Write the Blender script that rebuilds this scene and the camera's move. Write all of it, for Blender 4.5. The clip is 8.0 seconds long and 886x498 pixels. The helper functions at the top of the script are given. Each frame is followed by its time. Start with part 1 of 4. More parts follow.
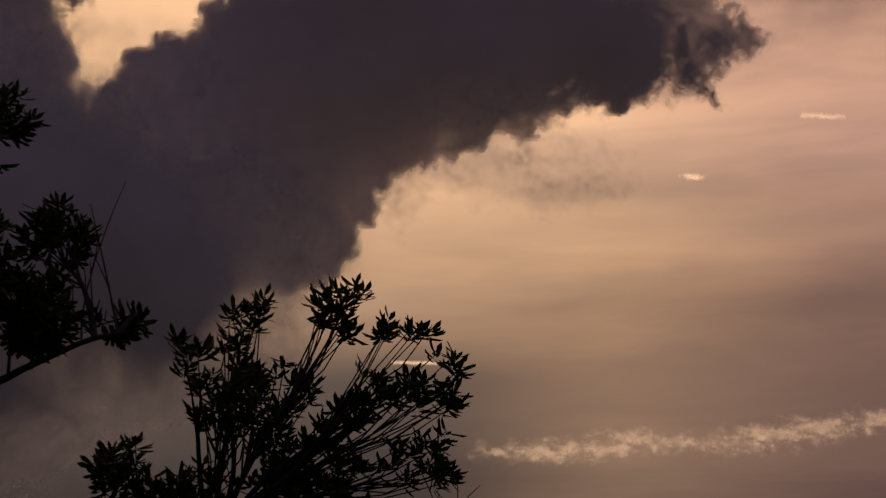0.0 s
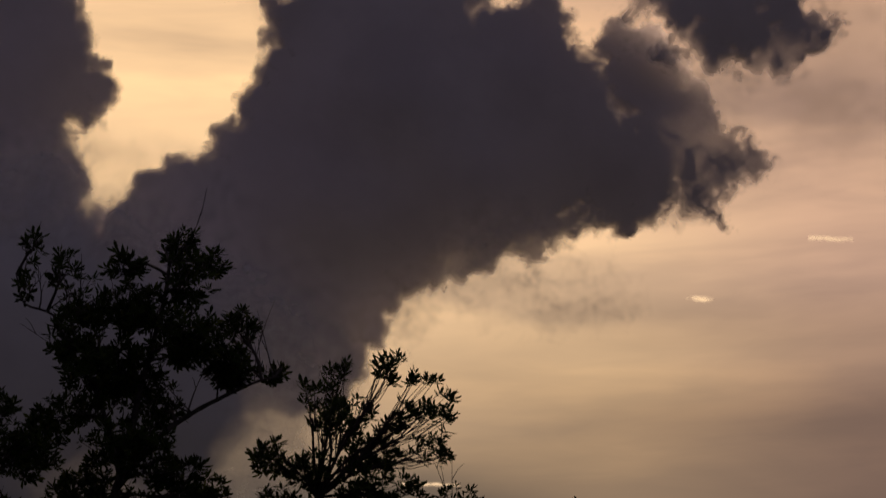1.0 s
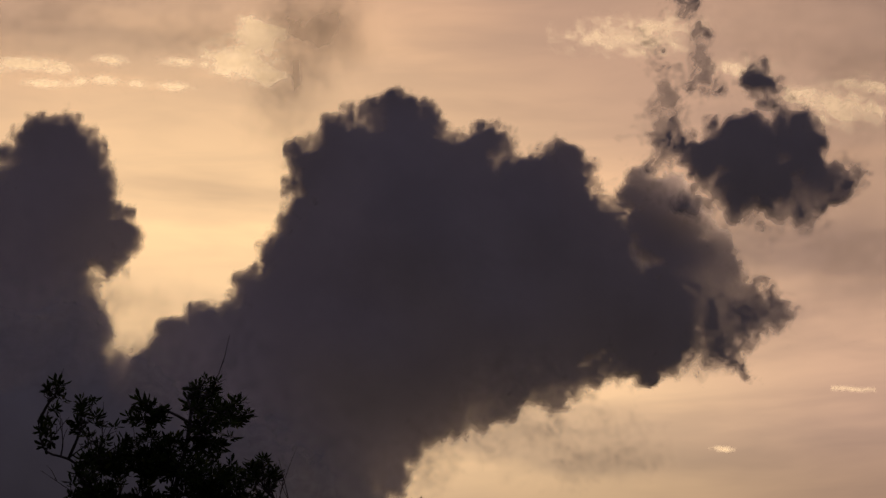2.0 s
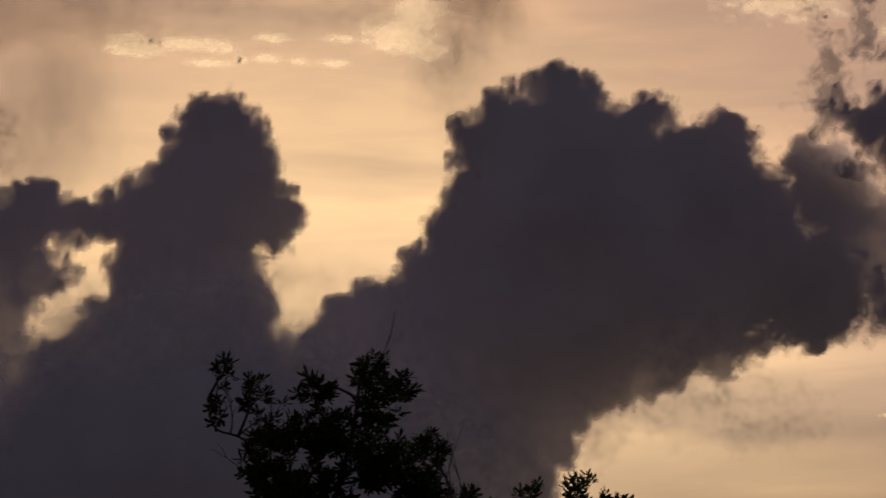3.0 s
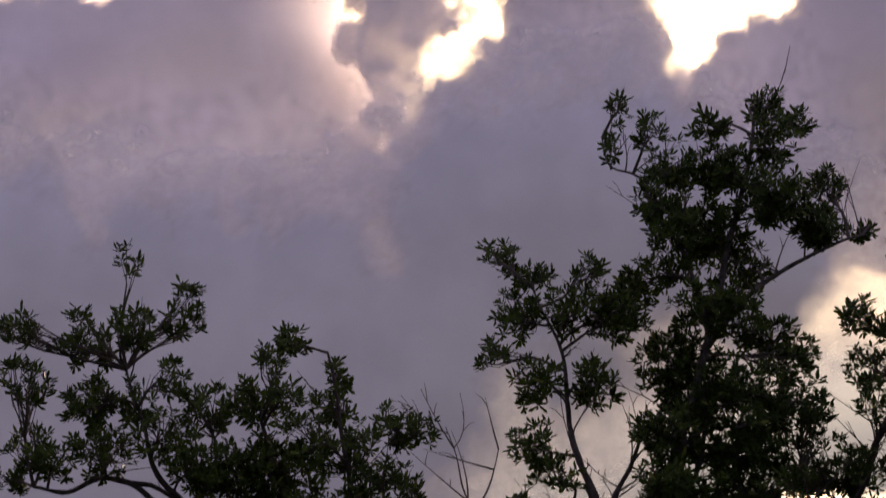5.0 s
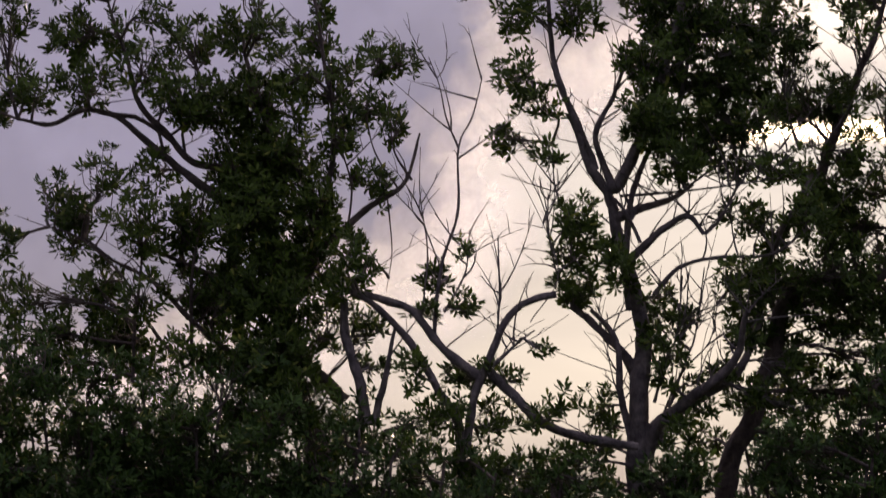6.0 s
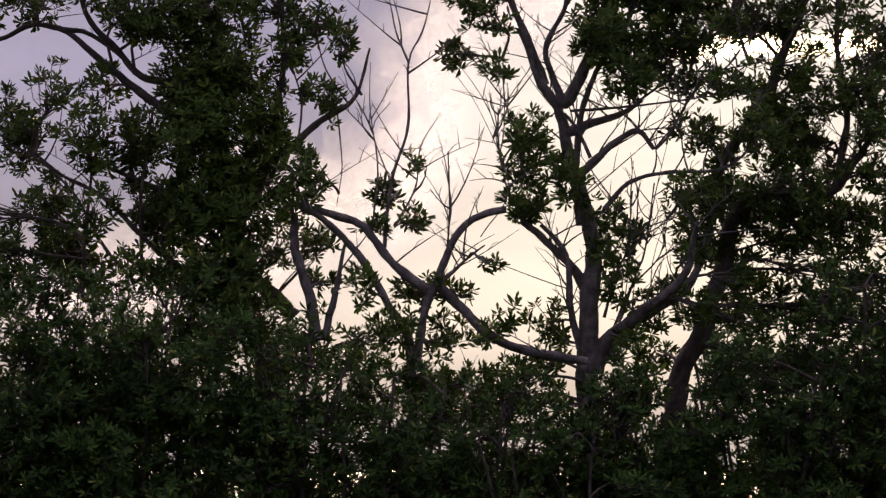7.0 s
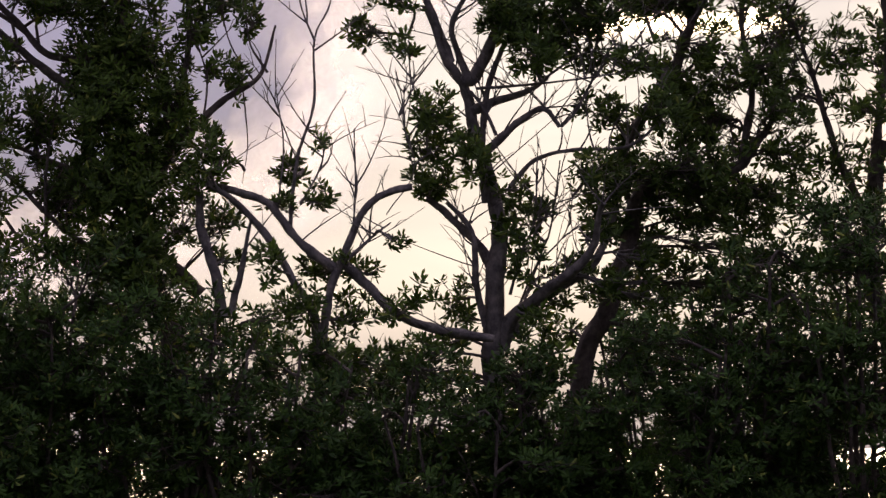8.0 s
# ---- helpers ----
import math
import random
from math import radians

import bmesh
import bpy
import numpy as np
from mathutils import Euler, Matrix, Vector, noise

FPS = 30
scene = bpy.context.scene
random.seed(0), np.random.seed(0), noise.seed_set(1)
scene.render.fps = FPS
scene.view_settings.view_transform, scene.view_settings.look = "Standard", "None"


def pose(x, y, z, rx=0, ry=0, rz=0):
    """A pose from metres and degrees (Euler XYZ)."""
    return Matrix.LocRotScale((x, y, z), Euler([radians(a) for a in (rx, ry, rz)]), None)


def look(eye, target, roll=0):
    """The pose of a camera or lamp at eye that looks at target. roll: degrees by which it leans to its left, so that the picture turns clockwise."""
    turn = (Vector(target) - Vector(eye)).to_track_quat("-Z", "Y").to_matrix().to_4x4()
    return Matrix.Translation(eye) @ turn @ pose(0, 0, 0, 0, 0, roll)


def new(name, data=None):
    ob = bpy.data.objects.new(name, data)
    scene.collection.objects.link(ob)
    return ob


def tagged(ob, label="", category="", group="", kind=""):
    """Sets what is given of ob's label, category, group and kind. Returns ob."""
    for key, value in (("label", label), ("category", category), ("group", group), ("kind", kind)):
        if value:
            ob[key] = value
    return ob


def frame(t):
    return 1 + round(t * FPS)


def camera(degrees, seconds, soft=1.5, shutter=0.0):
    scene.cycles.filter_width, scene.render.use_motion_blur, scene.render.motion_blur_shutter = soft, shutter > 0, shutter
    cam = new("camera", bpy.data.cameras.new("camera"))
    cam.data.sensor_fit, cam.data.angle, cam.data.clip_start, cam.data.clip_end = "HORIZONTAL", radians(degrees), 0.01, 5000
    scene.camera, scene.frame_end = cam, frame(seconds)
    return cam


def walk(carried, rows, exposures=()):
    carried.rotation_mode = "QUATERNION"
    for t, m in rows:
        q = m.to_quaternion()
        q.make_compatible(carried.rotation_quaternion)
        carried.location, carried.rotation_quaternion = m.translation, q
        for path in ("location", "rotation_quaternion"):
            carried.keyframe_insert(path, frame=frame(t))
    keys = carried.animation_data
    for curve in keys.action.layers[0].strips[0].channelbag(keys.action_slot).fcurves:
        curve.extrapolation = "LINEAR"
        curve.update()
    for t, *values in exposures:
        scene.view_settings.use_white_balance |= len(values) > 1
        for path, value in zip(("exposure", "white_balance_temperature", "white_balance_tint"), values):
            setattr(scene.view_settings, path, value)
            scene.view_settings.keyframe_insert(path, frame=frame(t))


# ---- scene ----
cam = camera(16.0, 8.0, soft=1.35, shutter=0.12)
walk(cam, [
    (0.0, look((1.882, 11.266, 4.445), (5.194, 30.504, 8.798), -0.80)),
    (0.5, look((0.925, 5.424, 3.006), (4.158, 24.623, 7.585), -0.64)),
    (0.6, look((0.606, 3.535, 2.518), (3.855, 22.721, 7.138), -0.81)),
    (0.8, look((0.081, 0.471, 1.720), (3.327, 19.630, 6.450), -0.70)),
    (1.0, look((0.000, 0.000, 1.600), (3.236, 19.065, 6.704), -0.68)),
    (1.2, look((0.000, 0.000, 1.600), (3.178, 18.951, 7.146), -0.60)),
    (1.4, look((0.000, 0.000, 1.600), (3.108, 18.855, 7.501), -0.55)),
    (1.5, look((0.000, 0.000, 1.600), (3.112, 18.843, 7.536), -0.50)),
    (1.7, look((0.000, 0.000, 1.600), (3.094, 18.823, 7.612), -0.42)),
    (2.8, look((0.000, 0.000, 1.600), (2.506, 18.935, 7.532), -0.53)),
    (3.0, look((0.000, 0.000, 1.600), (2.034, 19.015, 7.455), -0.53)),
    (3.5, look((0.000, 0.000, 1.600), (0.621, 19.123, 7.425), 0.83)),
    (4.0, look((0.000, 0.000, 1.600), (-0.025, 19.145, 7.385), 0.89)),
    (4.2, look((0.000, 0.000, 1.600), (-0.178, 19.161, 7.331), 0.75)),
    (5.3, look((0.000, 0.000, 1.600), (-0.462, 19.712, 4.951), 0.55)),
    (5.5, look((0.000, 0.000, 1.600), (-0.449, 19.803, 4.362), 0.40)),
    (5.7, look((0.000, 0.000, 1.600), (-0.444, 19.856, 3.956), 0.37)),
    (6.0, look((0.000, 0.000, 1.600), (-0.318, 19.904, 3.531), 0.29)),
    (6.1, look((0.000, 0.000, 1.600), (-0.271, 19.932, 3.228), 0.30)),
    (6.3, look((0.000, 0.000, 1.600), (-0.216, 19.951, 2.985), 0.33)),
    (6.5, look((0.000, 0.000, 1.600), (-0.182, 19.952, 2.973), 0.35)),
    (7.0, look((0.000, 0.000, 1.600), (0.000, 19.951, 2.995), 0.19)),
    (7.5, look((0.000, 0.000, 1.600), (0.214, 19.953, 2.952), 0.16)),
    (8.0, look((0.000, 0.000, 1.600), (0.597, 19.952, 2.854), 0.05)),
], exposures=[(0.0, -0.1, 6950, 30), (0.6, 0.0, 6850, 22), (1.0, 0.05, 6600, 15), (2.2, 0.05, 6550, 15), (4.2, -0.05, 6550, 14), (4.75, 1.75, 6400, 14), (5.3, 3.5, 6150, 13), (5.5, 3.6, 6150, 13), (6.0, 3.85, 6200, 13), (6.5, 4.1, 6250, 13), (8.0, 4.1, 6250, 13)])

# ---- world, sun ----
SUN_AZ, SUN_EL = radians(4.4), radians(10.5)
SUN_DIR = Vector((math.sin(SUN_AZ) * math.cos(SUN_EL), math.cos(SUN_AZ) * math.cos(SUN_EL), math.sin(SUN_EL)))


class Nodes:
    """Short hand for building node trees."""

    def __init__(self, tree):
        self.tree = tree
        tree.nodes.clear()

    def add(self, kind, inputs=None, **props):
        n = self.tree.nodes.new(kind)
        for k, v in props.items():
            setattr(n, k, v)
        for k, v in (inputs or {}).items():
            if isinstance(v, bpy.types.NodeSocket):
                self.tree.links.new(v, n.inputs[k])
            else:
                n.inputs[k].default_value = v
        return n

    def math(self, op, a, b=0.0, clamp=False):
        return self.add("ShaderNodeMath", {0: a, 1: b}, operation=op, use_clamp=clamp).outputs[0]

    def ramp(self, fac, stops, mode="EASE"):
        n = self.add("ShaderNodeValToRGB", {0: fac})
        n.color_ramp.interpolation = mode
        el = n.color_ramp.elements
        while len(el) < len(stops):
            el.new(0.5)
        for e, (p, c) in zip(el, stops):
            e.position, e.color = p, (*c, 1.0)
        return n.outputs[0]

    def noise(self, vector, scale, detail=4.0, rough=0.55, distort=0.0):
        return self.add("ShaderNodeTexNoise", {"Vector": vector, "Scale": scale, "Detail": detail, "Roughness": rough, "Distortion": distort})

    def mix(self, fac, a, b, blend="MIX"):
        n = self.add("ShaderNodeMix", {0: fac, 6: a, 7: b}, data_type="RGBA", blend_type=blend)
        return n.outputs[2]


def make_world():
    world = bpy.data.worlds.new("dusk_sky")
    world.use_nodes = True
    scene.world = world
    n = Nodes(world.node_tree)
    sky = n.add("ShaderNodeTexSky", sky_type="NISHITA", sun_disc=False, sun_elevation=SUN_EL, sun_rotation=SUN_AZ, altitude=10.0, dust_density=3.0)
    way = n.add("ShaderNodeTexCoord").outputs["Generated"]
    xyz = n.add("ShaderNodeSeparateXYZ", {0: way})
    el = n.math("ARCSINE", xyz.outputs[2])
    toward = n.add("ShaderNodeVectorMath", {0: way, 1: tuple(SUN_DIR)}, operation="DOT_PRODUCT").outputs["Value"]
    away = n.math("ARCCOSINE", n.math("MINIMUM", toward, 0.999999))
    # high overcast lit from behind: warm about the sun, dim lilac far from it
    warm = n.ramp(n.math("DIVIDE", away, 3.1416), [(0.0, (1.24, 0.86, 0.45)), (0.04, (1.08, 0.73, 0.385)), (0.075, (0.66, 0.42, 0.275)), (0.16, (0.27, 0.19, 0.165)), (0.35, (0.11, 0.10, 0.125)), (0.6, (0.082, 0.074, 0.104))])
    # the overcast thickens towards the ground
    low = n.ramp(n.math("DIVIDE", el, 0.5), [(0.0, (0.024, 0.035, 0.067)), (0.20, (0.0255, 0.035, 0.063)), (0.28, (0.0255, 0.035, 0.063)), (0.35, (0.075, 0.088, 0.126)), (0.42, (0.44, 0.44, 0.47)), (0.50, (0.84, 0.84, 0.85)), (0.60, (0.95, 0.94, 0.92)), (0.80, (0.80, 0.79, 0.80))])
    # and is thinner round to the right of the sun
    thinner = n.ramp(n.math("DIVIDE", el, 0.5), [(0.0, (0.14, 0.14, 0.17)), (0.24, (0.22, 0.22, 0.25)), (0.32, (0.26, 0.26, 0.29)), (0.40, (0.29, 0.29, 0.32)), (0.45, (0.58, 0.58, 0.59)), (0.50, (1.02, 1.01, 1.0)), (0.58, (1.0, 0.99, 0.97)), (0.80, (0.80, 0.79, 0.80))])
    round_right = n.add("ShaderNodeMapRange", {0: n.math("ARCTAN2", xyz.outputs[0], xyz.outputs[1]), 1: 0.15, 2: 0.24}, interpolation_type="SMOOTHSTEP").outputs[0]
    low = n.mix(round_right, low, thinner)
    flat = n.add("ShaderNodeVectorMath", {0: way, 1: (2.6, 2.2, 14.0)}, operation="MULTIPLY").outputs[0]
    bands = n.ramp(n.noise(flat, 1.7, 5.0, 0.5, 0.35).outputs[0], [(0.30, (0.58, 0.59, 0.66)), (0.50, (0.92, 0.92, 0.93)), (0.68, (1.15, 1.12, 1.06))])
    fine = n.ramp(n.noise(flat, 7.0, 4.0, 0.55, 0.6).outputs[0], [(0.3, (0.94, 0.94, 0.95)), (0.7, (1.04, 1.03, 1.02))])
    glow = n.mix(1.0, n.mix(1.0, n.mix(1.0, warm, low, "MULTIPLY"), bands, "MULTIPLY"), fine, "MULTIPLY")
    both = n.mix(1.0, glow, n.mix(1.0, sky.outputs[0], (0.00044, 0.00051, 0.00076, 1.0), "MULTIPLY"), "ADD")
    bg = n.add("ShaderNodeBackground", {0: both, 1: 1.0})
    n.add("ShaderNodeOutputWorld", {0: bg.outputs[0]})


make_world()
sun = new("sun", bpy.data.lights.new("sun", "SUN"))
sun.data.energy, sun.data.angle, sun.data.color = 4.4, radians(1.5), (1.0, 0.74, 0.46)
sun.matrix_world = look(SUN_DIR * 100, (0, 0, 0))


# ---- materials ----
def material(name):
    m = bpy.data.materials.new(name)
    m.use_nodes = True
    return m, Nodes(m.node_tree)


def cloud_material(name, colour, through_light, grain, ragged=0.6):
    m, n = material(name)
    co = n.add("ShaderNodeTexCoord").outputs["Object"]
    dens = n.add("ShaderNodeAttribute", attribute_name="cover").outputs["Fac"]
    fleck = n.noise(co, grain, 5.0, 0.6, 0.5).outputs[0]
    edge = n.math("MULTIPLY", n.math("SUBTRACT", fleck, 0.5), ragged)
    inside = n.math("MULTIPLY", dens, n.math("SUBTRACT", 1.0, dens))
    a = n.math("ADD", dens, n.math("MULTIPLY", edge, n.math("MULTIPLY", inside, 4.0)), True)
    tone = n.ramp(n.noise(co, grain * 0.18, 4.0, 0.5).outputs[0], [(0.3, tuple(c * 0.86 for c in colour)), (0.7, colour)])
    d = n.add("ShaderNodeBsdfDiffuse", {0: tone})
    tl = n.add("ShaderNodeBsdfTranslucent", {0: tone})
    body = n.add("ShaderNodeMixShader", {0: through_light, 1: d.outputs[0], 2: tl.outputs[0]})
    tr = n.add("ShaderNodeBsdfTransparent")
    out = n.add("ShaderNodeMixShader", {0: a, 1: tr.outputs[0], 2: body.outputs[0]})
    n.add("ShaderNodeOutputMaterial", {0: out.outputs[0]})
    return m


def leaf_material(name, dark, light):
    m, n = material(name)
    co = n.add("ShaderNodeTexCoord").outputs["Object"]
    isl = n.add("ShaderNodeNewGeometry").outputs["Random Per Island"]
    rnd = n.add("ShaderNodeObjectInfo").outputs["Random"]
    v = n.math("FRACT", n.math("ADD", isl, rnd))
    tone = n.ramp(v, [(0.0, dark), (0.75, light), (0.95, light), (1.0, (0.14, 0.15, 0.03))], "LINEAR")
    patch = n.ramp(n.noise(co, 1.3, 3.0).outputs[0], [(0.3, (0.7, 0.75, 0.7)), (0.7, (1.1, 1.1, 1.0))])
    vein = n.ramp(n.noise(co, 60.0, 2.0).outputs[0], [(0.3, (0.8, 0.8, 0.8)), (0.7, (1.1, 1.1, 1.1))])
    col = n.mix(1.0, n.mix(1.0, tone, patch, "MULTIPLY"), vein, "MULTIPLY")
    bs = n.add("ShaderNodeBsdfPrincipled", {"Base Color": col, "Roughness": 0.62, "Specular IOR Level": 0.1})
    tl = n.add("ShaderNodeBsdfTranslucent", {0: col})
    out = n.add("ShaderNodeMixShader", {0: 0.1, 1: bs.outputs[0], 2: tl.outputs[0]})
    n.add("ShaderNodeOutputMaterial", {0: out.outputs[0]})
    return m


def bark_material(name, dark, light):
    m, n = material(name)
    co = n.add("ShaderNodeTexCoord").outputs["Object"]
    sc = n.add("ShaderNodeVectorMath", {0: co, 1: (1.0, 1.0, 0.35)}, operation="MULTIPLY").outputs[0]
    big = n.noise(co, 4.0, 4.0, 0.6).outputs[0]
    fib = n.noise(sc, 42.0, 5.0, 0.65).outputs[0]
    col = n.mix(n.math("MULTIPLY", big, fib), (*dark, 1), (*light, 1))
    blot = n.ramp(n.noise(co, 13.0, 4.0, 0.65).outputs[0], [(0.36, (0.55, 0.55, 0.55)), (0.5, (1, 1, 1)), (0.66, (1.6, 1.6, 1.5))])
    col = n.mix(1.0, col, blot, "MULTIPLY")
    bump = n.add("ShaderNodeBump", {"Strength": 0.9, "Distance": 0.02, "Height": fib})
    bs = n.add("ShaderNodeBsdfPrincipled", {"Base Color": col, "Roughness": 0.85, "Normal": bump.outputs[0], "Specular IOR Level": 0.2})
    n.add("ShaderNodeOutputMaterial", {0: bs.outputs[0]})
    return m


def ground_material():
    m, n = material("rough_grass")
    co = n.add("ShaderNodeTexCoord").outputs["Object"]
    big = n.noise(co, 0.15, 5.0, 0.6).outputs[0]
    fine = n.noise(co, 6.0, 5.0, 0.7).outputs[0]
    col = n.mix(n.math("MULTIPLY", big, fine), (0.02, 0.03, 0.012, 1), (0.10, 0.10, 0.045, 1))
    bump = n.add("ShaderNodeBump", {"Strength": 0.7, "Distance": 0.05, "Height": fine})
    bs = n.add("ShaderNodeBsdfPrincipled", {"Base Color": col, "Roughness": 0.95, "Normal": bump.outputs[0]})
    n.add("ShaderNodeOutputMaterial", {0: bs.outputs[0]})
    return m


CUMULUS = cloud_material("cumulus", (0.80, 0.76, 0.80), 0.0, 0.09)
STRATUS = cloud_material("stratus", (0.77, 0.77, 0.82), 0.0, 0.09)
WISP = cloud_material("wisp", (0.78, 0.72, 0.70), 0.08, 0.09)
RAIN = cloud_material("falling_rain", (0.70, 0.62, 0.58), 0.10, 0.01, 0.12)
STREAK = cloud_material("streak", (0.70, 0.62, 0.58), 0.10, 0.02, 0.2)
CLOUDLET = cloud_material("cloudlet", (0.92, 0.88, 0.80), 0.9, 0.03)
LEAF = leaf_material("leathery_leaf", (0.014, 0.026, 0.004), (0.043, 0.070, 0.008))
LEAF_DEEP = leaf_material("undergrowth_leaf", (0.013, 0.028, 0.006), (0.036, 0.068, 0.011))
BARK = bark_material("grey_bark", (0.045, 0.040, 0.036), (0.17, 0.15, 0.136))
BARK_DARK = bark_material("dark_bark", (0.028, 0.022, 0.018), (0.10, 0.082, 0.068))

# ---- ground ----
GROUND = 0.0


def make_ground():
    bm = bmesh.new()
    rings = [0, 6, 12, 20, 30, 45, 80, 200, 700, 2000, 4500]
    loops = []
    for r in rings:
        k = 1 if r == 0 else 48
        loops.append([bm.verts.new((r * math.cos(2 * math.pi * i / k), 20 + r * math.sin(2 * math.pi * i / k), noise.noise((r * 0.3, i * 0.7, 0)) * 0.06 if 0 < r < 100 else 0)) for i in range(k)])
    for a, b in zip(loops, loops[1:]):
        for i in range(48):
            j = (i + 1) % 48
            bm.faces.new([a[0], b[i], b[j]] if len(a) == 1 else [a[i], b[i], b[j], a[j]])
    me = bpy.data.meshes.new("ground")
    bm.to_mesh(me)
    me.materials.append(ground_material())
    tagged(new("ground", me), "rough dark grass ground under the trees", "ground", kind="structure")


make_ground()


def make_light_block():
    """A plain, lumpy unseen wall round and behind the viewer, added to dim foliage."""
    bm = bmesh.new()
    rows = []
    for i in range(97):
        t = radians(52 + 256 * i / 96)
        row = []
        for j in range(10):
            h = j / 9
            top = 9.5 + 2.2 * noise.noise((i * 0.21, 3.0, 0.0)) + 0.8 * noise.noise((i * 0.9, 7.0, 0.0))
            r = 16 + 1.2 * noise.noise((i * 0.33, h * 3, 1.0)) - 1.6 * math.sin(h * 3.1) + h * 1.4
            row.append(bm.verts.new((r * math.sin(t), 12 + r * math.cos(t), -0.1 + top * h)))
        for j in range(9, -1, -3):
            h = j / 9
            row.append(bm.verts.new((20.5 * math.sin(t), 12 + 20.5 * math.cos(t), -0.1 + 8.5 * h)))
        rows.append(row)
    for a, b in zip(rows, rows[1:]):
        for j in range(len(a) - 1):
            bm.faces.new((a[j], a[j + 1], b[j + 1], b[j]))
    me = bpy.data.meshes.new("wood_backdrop")
    bm.to_mesh(me)
    me.materials.append(LEAF_DEEP)
    tagged(new("wood_backdrop", me), "unseen lumpy wall added to block light from behind and beside", "backdrop", kind="structure")


make_light_block()


# ---- clouds ----
def lattice_noise(x, y, seed):
    """Smooth value noise on numpy arrays, -1 to 1."""
    xi, yi = np.floor(x).astype(np.int64), np.floor(y).astype(np.int64)
    fx, fy = x - xi, y - yi
    fx, fy = fx * fx * (3 - 2 * fx), fy * fy * (3 - 2 * fy)

    def h(i, j):
        k = (i * 374761393 + j * 668265263 + seed * 974634719) & 0x7FFFFFFF
        k = ((k ^ (k >> 13)) * 1274126177) & 0x7FFFFFFF
        k = (k ^ (k >> 16)) & 0xFFFF
        return k / 32767.5 - 1

    a = h(xi, yi) * (1 - fx) + h(xi + 1, yi) * fx
    b = h(xi, yi + 1) * (1 - fx) + h(xi + 1, yi + 1) * fx
    return a * (1 - fy) + b * fy


def fractal(x, y, size, octaves, seed, puffy=False, gain=0.55):
    total, amp, norm = 0, 1.0, 0
    for k in range(octaves):
        v = lattice_noise(x / size + 17.3 * k, y / size - 9.1 * k, seed + k)
        total = total + amp * ((1 - 2 * np.abs(v)) if puffy else v)
        norm += amp
        amp, size = amp * gain, size * 0.5
    return total / norm


def add_knobs(depth, X, Z, x0, z0, step, puffs, seed):
    """Cauliflower heads: round knobs, with smaller ones on them, about the rims of the firm puffs."""
    rng = random.Random(seed)
    knobs = []
    for px, pz, rx, rz, ps in puffs:
        if ps > 0.5:
            continue
        for k in range(int((rx + rz) / 4)):
            t, s = rng.uniform(0, 2 * math.pi), rng.uniform(0.8, 1.0)
            r = rng.uniform(0.16, 0.36) * min(rx, rz, 40)
            x, z = px + rx * s * math.cos(t), pz + rz * s * math.sin(t)
            knobs.append((x, z, r))
            for j in range(4):
                u = t + rng.uniform(-1.3, 1.3)
                knobs.append((x + r * 0.85 * math.cos(u), z + r * 0.85 * math.sin(u), r * rng.uniform(0.25, 0.5)))
    for x, z, r in knobs:
        i0, i1 = max(0, int((z - r * 1.5 - z0) / step)), int((z + r * 1.5 - z0) / step) + 2
        j0, j1 = max(0, int((x - r * 1.5 - x0) / step)), int((x + r * 1.5 - x0) / step) + 2
        d = r - np.hypot(X[i0:i1, j0:j1] - x, Z[i0:i1, j0:j1] - z)
        depth[i0:i1, j0:j1] = np.maximum(depth[i0:i1, j0:j1], d)
    return depth


